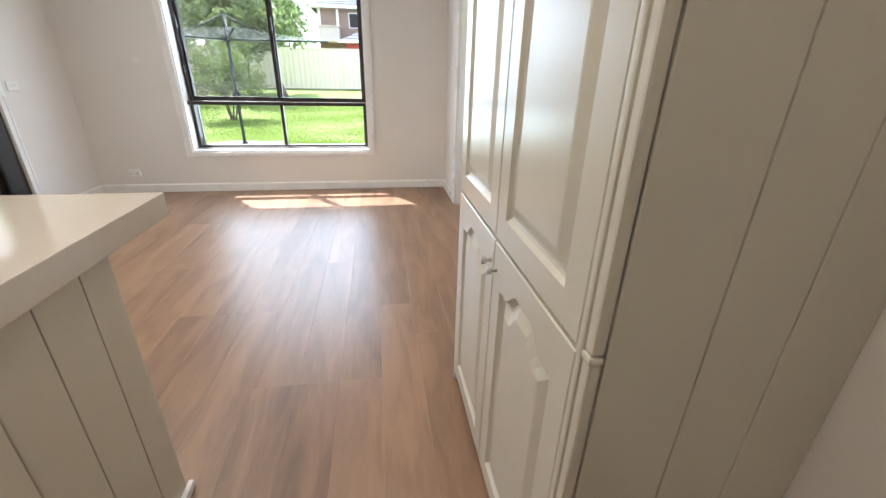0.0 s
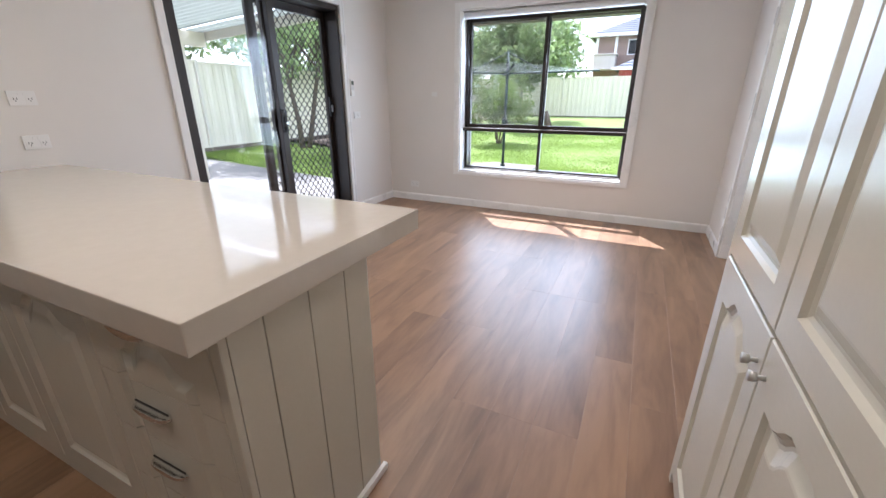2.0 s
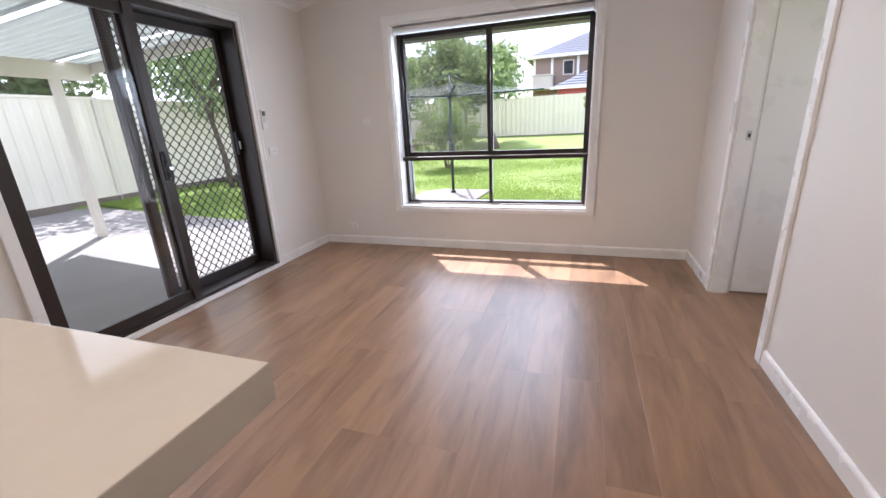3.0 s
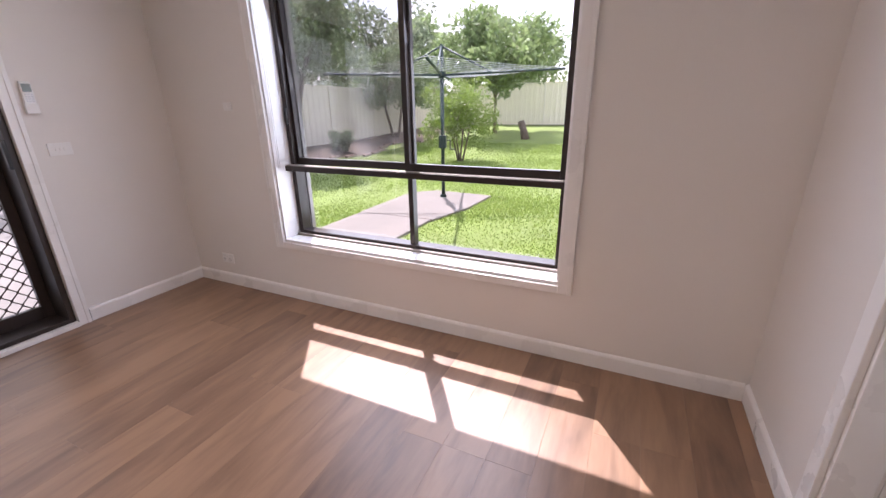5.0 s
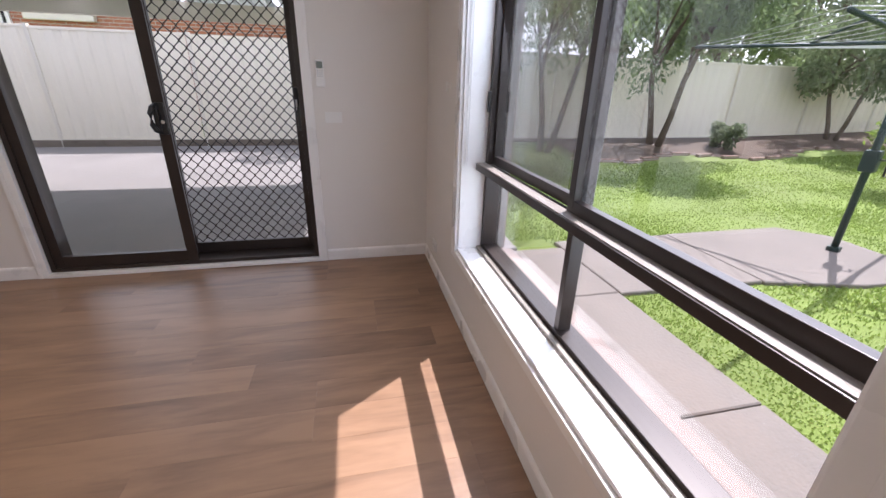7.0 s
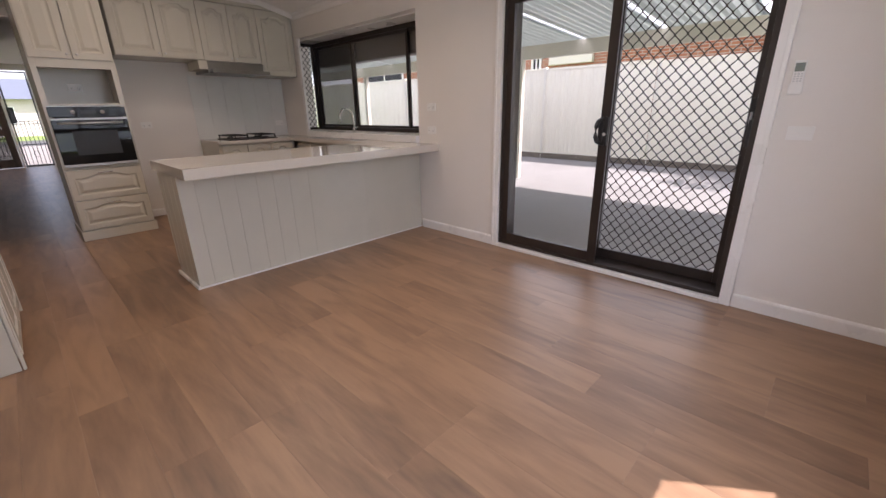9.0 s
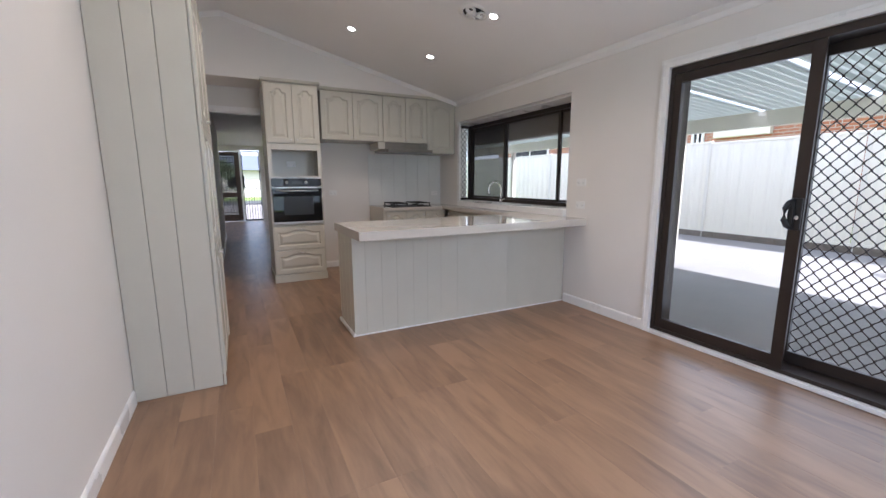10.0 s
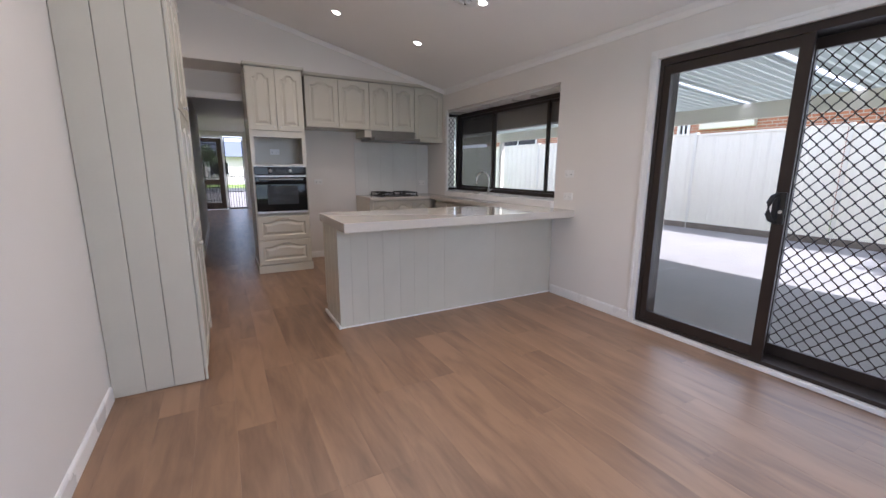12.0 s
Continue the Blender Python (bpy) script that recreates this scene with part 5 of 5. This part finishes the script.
# trees
def leaf_cloud(centres, count, size, mat, seed, droop=0.0):
    """Many single leaves round a set of clump centres (x, y, z, r)."""
    rng = np.random.default_rng(seed)
    c = np.array(centres)
    wgt = c[:, 3] ** 2
    pick = rng.choice(len(c), count, p=wgt / wgt.sum())
    d = rng.normal(size=(count, 3))
    d /= np.linalg.norm(d, axis=1)[:, None]
    rad = c[pick, 3] * (0.35 + 0.65 * rng.random(count) ** 0.45) * (0.85 + 0.3 * rng.random(count))
    p = c[pick, :3] + d * rad[:, None] * np.array([1, 1, 0.85])
    p[:, 2] -= droop * rng.random(count) * c[pick, 3]
    a = rng.normal(size=(count, 3)) + d * 0.6
    a[:, 2] -= droop * 1.5
    a /= np.linalg.norm(a, axis=1)[:, None]
    b = np.cross(a, rng.normal(size=(count, 3)))
    b /= np.linalg.norm(b, axis=1)[:, None]
    s = size * (0.6 + 0.8 * rng.random(count))[:, None]
    up = np.cross(a, b) * s * 0.12
    v = np.empty((count, 4, 3))
    v[:, 0], v[:, 1], v[:, 2], v[:, 3] = p - a * s, p + b * s * 0.42 + up, p + a * s, p - b * s * 0.42 + up
    idx = np.arange(count * 4).reshape(count, 4)
    me = bpy.data.meshes.new("crown")
    me.from_pydata(v.reshape(-1, 3).tolist(), [], idx.tolist())
    me.materials.append(mat)
    return me


def tree(label, at, height, crown_r, crown_z, leaves, size, mat, seed, trunks=1, droop=0.0, lean=(0, 0), squash=1.0, clumps=26, spread=0.55):
    rnd = random.Random(seed)
    ob = thing("tree", label, "tree", at)
    ends = []
    bm = bmesh.new()
    for k in range(trunks):
        a = k * math.tau / max(1, trunks) + rnd.random()
        off = 0.12 * crown_r if trunks > 1 else 0
        top = Vector((lean[0] + off * 2.2 * math.cos(a), lean[1] + off * 2.2 * math.sin(a), crown_z * 0.75))
        base = Vector((off * 0.3 * math.cos(a), off * 0.3 * math.sin(a), -0.1))
        r = (0.02 + height * 0.013) / math.sqrt(trunks)
        pts = [base.lerp(top, u) + Vector((rnd.uniform(-1, 1), rnd.uniform(-1, 1), 0)) * 0.04 * height * 0.3 * math.sin(u * 3.1) for u in (0, 0.3, 0.6, 1)]
        tube(bm, pts, [r * 1.3, r, r * 0.85, r * 0.7], 9)
        for j in range(6 if trunks == 1 else 4):
            b = a + j * 1.15 + rnd.random()
            tip = Vector((lean[0], lean[1], crown_z)) + Vector((math.cos(b) * crown_r * rnd.uniform(0.4, 0.8), math.sin(b) * crown_r * rnd.uniform(0.4, 0.8), rnd.uniform(-0.25, 0.7) * crown_r * squash))
            mid = top.lerp(tip, 0.5) + Vector((0, 0, 0.08 * crown_r))
            tube(bm, [pts[2].lerp(top, rnd.random()), mid, tip], [r * 0.5, r * 0.33, r * 0.12], 6)
            ends.append(tip)
    smooth(part("trunk", bm, BARK, ob))
    cs = []
    for i in range(clumps):
        d = Vector((rnd.gauss(0, 1), rnd.gauss(0, 1), rnd.gauss(0, 1))).normalized() * crown_r * rnd.uniform(0.35, 0.98)
        cs.append((lean[0] + d.x, lean[1] + d.y, crown_z + d.z * squash * 0.85, crown_r * rnd.uniform(0.16, 0.16 + spread * 0.3)))
    for e in ends:
        cs.append((e.x, e.y, e.z, crown_r * 0.28))
    crown = new("crown", leaf_cloud(cs, leaves, size, mat, seed, droop))
    crown.parent = ob
    return ob


def gz(x, y, dz=0.0):
    return (x, y, ground_z(x, y) + dz)


tree("multi-stemmed citrus tree with bright green leaves on the lawn", gz(-4.05, 14.4), 2.4, 1.02, 1.16, 8000, 0.04, LEAF_LIME, 11, trunks=4, squash=1.12, clumps=64, spread=0.35)
tree("broad loquat tree with large mid-green leaves", gz(-5.0, 20.4), 4.5, 2.5, 2.9, 7500, 0.125, LEAF_MID, 12, squash=0.72, clumps=60, spread=0.35)
tree("drooping grey-green tree beside the side fence", gz(-7.7, 12.0), 5.0, 1.9, 3.1, 11000, 0.06, LEAF_DARK, 13, droop=0.9, trunks=2, lean=(0.2, 0), clumps=44, spread=0.3)
tree("drooping dark green tree against the cream fence", gz(-7.6, 16.9), 3.6, 1.6, 2.15, 9500, 0.06, LEAF_DARK, 14, droop=0.9, trunks=2, clumps=40, spread=0.3)
tree("slender tree with drooping green leaves beside the patio", gz(-7.4, 9.2), 4.6, 1.8, 3.1, 8500, 0.06, LEAF_MID, 15, droop=0.9, lean=(0.1, 0.1), trunks=2, clumps=44, spread=0.3)
tree("tall dark evergreen tree behind the side fence", (-11.8, 13.5, 0.0), 7, 3.0, 4.0, 7000, 0.13, LEAF_DARK, 16)
tree("tall grey-green gum tree behind the fence", (-11.0, 21, 0.0), 7, 3.0, 3.7, 5500, 0.12, LEAF_GREY, 17, clumps=32)
tree("large green tree beyond the back fence", (-6.5, 29, 0.2), 6, 3.2, 3.4, 5500, 0.15, LEAF_MID, 18, clumps=44, spread=0.4)
tree("tall dark tree behind the patio fence", (-10.2, 7.3, 0.0), 5, 2.3, 3.0, 6500, 0.10, LEAF_DARK, 19, clumps=44, spread=0.4)
tree("leafy tree beyond the back corner", (-13, 31, 0.2), 7, 3.5, 3.9, 8000, 0.17, LEAF_MID, 20)
tree("dense green tree behind the side fence", (-12.0, 17.3, 0.0), 6, 2.6, 3.4, 6500, 0.12, LEAF_MID, 23, clumps=44, spread=0.4)
tree("slim bright green shrub tree by the back fence", gz(0.55, 22.6), 2.4, 0.6, 1.5, 3500, 0.06, LEAF_LIME, 21)
tree("small grey-green shrub in the garden bed", gz(-7.3, 13.4), 0.7, 0.38, 0.32, 2200, 0.04, LEAF_GREY, 22, trunks=3)

# garden bed along the fence
bm = bmesh.new()
rnd = random.Random(4)
edge = []
for i in range(30):
    yy = 9.7 + i * 0.48
    edge.append((-6.75 + 0.25 * math.sin(i * 0.9) + rnd.uniform(-0.08, 0.08), yy))
a = [bm.verts.new((x, y, ground_z(x, y) + 0.012)) for x, y in edge]
b = [bm.verts.new((-8.5, y, ground_z(-8.5, y) + 0.06)) for x, y in edge]
m = [bm.verts.new(((x - 8.5) / 2, y, ground_z((x - 8.5) / 2, y) + 0.07)) for x, y in edge]
for i in range(29):
    bm.faces.new((a[i], a[i + 1], m[i + 1], m[i]))
    bm.faces.new((m[i], m[i + 1], b[i + 1], b[i]))
smooth(structure("garden_bed", bm, SOIL, "dark bare soil bed along the fence"))
for i in range(0, 28):
    x, yy = edge[i]
    ob = tagged(part("edging_stone", boxes((-0.05, 0.05, -0.2, 0.2, -0.03, 0.035), r=0.015), BRICK_BROWN), "low weathered brick edging of the garden bed", "edging", "garden bed edging")
    ob.matrix_basis = pose(x, yy, ground_z(x, yy) + 0.02, 0, 0, rnd.uniform(-12, 12))
st = thing("tree_stump", "leaning cut grey tree stump on the lawn", "stump", gz(-3.4, 19.0))
smooth(part("trunk", tube(bmesh.new(), [(0, 0, -0.05), (-0.08, 0, 0.3), (-0.2, 0, 0.62)], [0.16, 0.13, 0.12], 12), BARK, st))

# grass blades
rng = np.random.default_rng(8)
N = 280000
gx = rng.uniform(-8.3, 2.2, N)
gy = 6.9 + 11.0 * rng.random(N) ** 1.6
fray = rng.uniform(-0.03, 0.05, N) + 0.025 * np.sin(gx * 9 + gy * 7)
right_edge = np.interp(gy, [7.3, 8.7, 9.5, 10.45], [-2.14, -2.11, -1.90, -1.85])
keep = ~(((gx > -3.27 + fray) & (gx < right_edge - fray) & (gy < 10.48 - fray)) | ((gx > -3.4) & (gy < 7.37 - fray))) & ~((gx < -6.5) & (gy > 9.4))
keep &= (np.sin(gx * 2.1 + 1.3 * np.sin(gy * 1.7)) + np.sin(gy * 2.6 - gx)) * 0.25 + 0.75 > rng.random(N)
gx, gy = gx[keep], gy[keep]
n = len(gx)
gzv = np.array([ground_z(x, y) for x, y in zip(gx, gy)])
h = rng.uniform(0.010, 0.034, n) * (0.7 + 0.5 * np.sin(gx * 1.3) * np.sin(gy * 1.1))
h += 0.006
wd = rng.uniform(0.004, 0.009, n) * (1 + (gy - 7) * 0.09)
an, le = rng.uniform(0, math.tau, n), rng.uniform(0, 0.9, n)
ux, uy = np.cos(an), np.sin(an)
v = np.empty((n, 3, 3))
v[:, 0] = np.stack([gx - uy * wd, gy + ux * wd, gzv], 1)
v[:, 1] = np.stack([gx + uy * wd, gy - ux * wd, gzv], 1)
v[:, 2] = np.stack([gx + ux * h * le, gy + uy * h * le, gzv + h], 1)
me = bpy.data.meshes.new("grass")
me.from_pydata(v.reshape(-1, 3).tolist(), [], np.arange(n * 3).reshape(n, 3).tolist())
me.materials.append(BLADE)
tagged(new("grass", me), "short bright green lawn grass", "grass", kind="stuff")


# neighbouring houses
def hip_roof(bm, x0, x1, y0, y1, z, rise, over=0.5):
    x0, x1, y0, y1 = x0 - over, x1 + over, y0 - over, y1 + over
    h = min(x1 - x0, y1 - y0) / 2
    c = [bm.verts.new(p) for p in ((x0, y0, z), (x1, y0, z), (x1, y1, z), (x0, y1, z))]
    if x1 - x0 > y1 - y0:
        r = [bm.verts.new((x0 + h, (y0 + y1) / 2, z + rise)), bm.verts.new((x1 - h, (y0 + y1) / 2, z + rise))]
        fs = ((c[0], c[1], r[1], r[0]), (c[2], c[3], r[0], r[1]), (c[1], c[2], r[1]), (c[3], c[0], r[0]))
    else:
        r = [bm.verts.new(((x0 + x1) / 2, y0 + h, z + rise)), bm.verts.new(((x0 + x1) / 2, y1 - h, z + rise))]
        fs = ((c[1], c[2], r[1], r[0]), (c[3], c[0], r[0], r[1]), (c[0], c[1], r[0]), (c[2], c[3], r[1]))
    for q in fs:
        bm.faces.new(q)
    bm.faces.new(c[::-1])
    return bm


def tiled_hip(x0, x1, y0, y1, z, rise, over, courses=13):
    """A hip roof in stepped tile courses."""
    bm = bmesh.new()
    h = min(x1 - x0, y1 - y0) / 2 + over
    for k in range(courses):
        a, b = h * k / courses, h * (k + 1) / courses
        za, zb = z + rise * k / courses, z + rise * (k + 1) / courses
        lo = [bm.verts.new(p) for p in ((x0 - over + a, y0 - over + a, za + 0.05), (x1 + over - a, y0 - over + a, za + 0.05), (x1 + over - a, y1 + over - a, za + 0.05), (x0 - over + a, y1 + over - a, za + 0.05))]
        hi = [bm.verts.new(p) for p in ((x0 - over + b, y0 - over + b, zb), (x1 + over - b, y0 - over + b, zb), (x1 + over - b, y1 + over - b, zb), (x0 - over + b, y1 + over - b, zb))]
        ft = [bm.verts.new((v.co.x, v.co.y, za - 0.01)) for v in lo]
        for i in range(4):
            j = (i + 1) % 4
            bm.faces.new((lo[i], lo[j], hi[j], hi[i]))
            bm.faces.new((ft[i], ft[j], lo[j], lo[i]))
        if k == 0:
            bm.faces.new(ft[::-1])
    return bm


def house_window(parent, x0, x1, y, z0, z1):
    w = part("window", boxes((x0 - 0.06, x0, y - 0.05, y + 0.05, z0, z1), (x1, x1 + 0.06, y - 0.05, y + 0.05, z0, z1), (x0, x1, y - 0.05, y + 0.05, z1 - 0.05, z1), (x0, x1, y - 0.05, y + 0.05, z0, z0 + 0.05)), TRIM, parent)
    part("pane", boxes((x0, x1, y - 0.01, y + 0.01, z0, z1)), DARKGLASS, w)


nh = thing("neighbour_house", "two-storey brown brick house with blue-grey hip roofs", "house")
part("wall", boxes((-3.85, 7.0, 36, 45, 0, 5.5)), BRICK_BROWN, nh)
part("roof", tiled_hip(-3.85, 7.0, 36, 45, 5.55, 2.3, 0.5), ROOFTILE, nh)
part("gutter", boxes((-4.38, 7.5, 35.40, 35.48, 5.42, 5.60), (-4.38, -4.30, 35.48, 45.5, 5.42, 5.60)), TRIM, nh)
part("eave", boxes((-4.30, 7.5, 35.48, 36.0, 5.44, 5.49)), TRIM, nh)
part("lower_wall", boxes((-1.75, 7.0, 31.6, 36, 0, 2.98)), RED_FASCIA, nh, "red painted lower wall")
part("lower_roof", tiled_hip(-1.75, 9.0, 31.6, 40.0, 3.05, 2.3, 0.4), ROOFTILE, nh)
part("lower_gutter", boxes((-2.2, 7.4, 31.12, 31.2, 2.95, 3.12)), TRIM, nh)
part("balcony", boxes((-3.75, -2.3, 34.6, 35.95, 3.3, 4.15), (-3.85, -2.2, 34.5, 35.97, 3.2, 3.3), (-3.85, -2.2, 34.5, 35.97, 4.15, 4.22), r=0.02), PALERENDER, nh, "pale rendered balcony")
for px in (-3.75, -2.45, -0.6):
    part("pilaster", boxes((px - 0.09, px + 0.09, 35.9, 35.998, 3.4, 5.42)), TRIM, nh)
house_window(nh, -1.6, -0.95, 35.96, 4.2, 5.2)

bh = thing("brick_house", "orange brick house with cream window band beyond the fence", "house", (-13.2, 0, 0))
part("wall", boxes((-8, 0, -14, 8.5, 0, 3.6)), BRICK_RED, bh)
part("roof", tiled_hip(-8, 0, -14, 8.5, 3.6, 1.8, 0.5), ROOFTILE, bh)
part("fascia", boxes((0.45, 0.5, -14.5, 9.0, 3.45, 3.66)), POSTCREAM, bh)
for ya, yb, za, zb in ((-12.5, -9.9, 2.38, 3.0), (-2.9, -2.66, 2.2, 3.1)):
    w = part("window", boxes((0.0, 0.06, ya - 0.12, yb + 0.12, zb, zb + 0.3), (0.0, 0.06, ya - 0.08, ya, za, zb), (0.0, 0.06, yb, yb + 0.08, za, zb), (0.0, 0.07, ya - 0.08, yb + 0.08, za - 0.08, za), (0, 0.05, (ya + yb) / 2 - 0.03, (ya + yb) / 2 + 0.03, za, zb)), TRIM, bh, "white framed window")
    part("pane", boxes((0.005, 0.02, ya, yb, za, zb)), DARKGLASS, w)
part("shutter_box", boxes((0.001, 0.16, -2.25, -0.72, 2.56, 2.86), r=0.03), POSTCREAM, bh, "cream roller shutter box")

# street side beyond the entrance
structure("front_path", boxes((-6, 8, -22.9, -10, -0.25, -0.13)), CONCRETE, "concrete front driveway")
sh = thing("street_house", "pale rendered house across the street with a grey roof", "house", (0, -38, -0.2))
part("wall", boxes((-8, 7, -8, 0, 0, 2.6)), PALERENDER, sh)
part("roof", hip_roof(bmesh.new(), -8, 7, -8, 0, 2.6, 1.6, 0.5), ROOFTILE, sh)
for wx in (-4.0, -0.6, 3.0):
    house_window(sh, wx, wx + 1.5, 0.0, 0.9, 2.1)
structure("road", boxes((-60, 60, -29, -23, -0.2, -0.12)), ASPHALT, "grey asphalt street in front of the house")
tree("small dark street tree on the verge", (1.2, -30.5, -0.2), 3.4, 1.1, 2.4, 1800, 0.10, LEAF_DARK, 31)

# ---- floor planks ----
def plank_floor(name, x0, x1, y0, y1, label, seed):
    rnd = random.Random(seed)
    base = structure(name, boxes((x0, x1, y0, y1, -0.12, -0.009)), TIMBER, label)
    shared = {}
    w, full = 0.182, 1.24
    i = 0
    x = x0
    while x < x1 - 0.005:
        ww = min(w, x1 - x)
        y = y0 - rnd.choice((0.0, 0.31, 0.62, 0.93))
        while y < y1 - 0.005:
            a, b = max(y, y0), min(y + full, y1)
            if b - a > 0.01:
                key = (round(ww, 3), round(b - a, 3))
                if key not in shared:
                    bm = bmesh.new()
                    L, hw, c = (b - a), ww / 2 - 0.0002, 0.0009
                    lo = [bm.verts.new(p) for p in ((-hw, 0.0001, -0.008), (hw, 0.0001, -0.008), (hw, L - 0.0001, -0.008), (-hw, L - 0.0001, -0.008))]
                    mi = [bm.verts.new(p) for p in ((-hw, 0.0001, -0.0004), (hw, 0.0001, -0.0004), (hw, L - 0.0001, -0.0004), (-hw, L - 0.0001, -0.0004))]
                    hi = [bm.verts.new(p) for p in ((-hw + c, c, 0), (hw - c, c, 0), (hw - c, L - c, 0), (-hw + c, L - c, 0))]
                    for p, q in ((lo, mi), (mi, hi)):
                        for k in range(4):
                            bm.faces.new((p[k], p[(k + 1) % 4], q[(k + 1) % 4], q[k]))
                    bm.faces.new(hi)
                    shared[key] = mesh_of(bm, "plank", FLOOR)
                ob = new("plank", shared[key])
                ob.parent = base
                ob.location = (x + ww / 2, a, 0)
            y += full
        x += w
        i += 1


plank_floor("floor", XW, XE, YB, YN, "warm brown oak-look plank floor", 3)
plank_floor("floor_hall", -0.85, 0.52, -5.3, YB, "oak-look plank floor of the hall", 5)
plank_floor("floor_entry", -0.9, 3.0, -9.5, -5.3, "oak-look plank floor of the entry", 7)
plank_floor("floor_passage", XE, 2.2, 3.7, 5.47, "oak-look plank floor of the passage", 9)
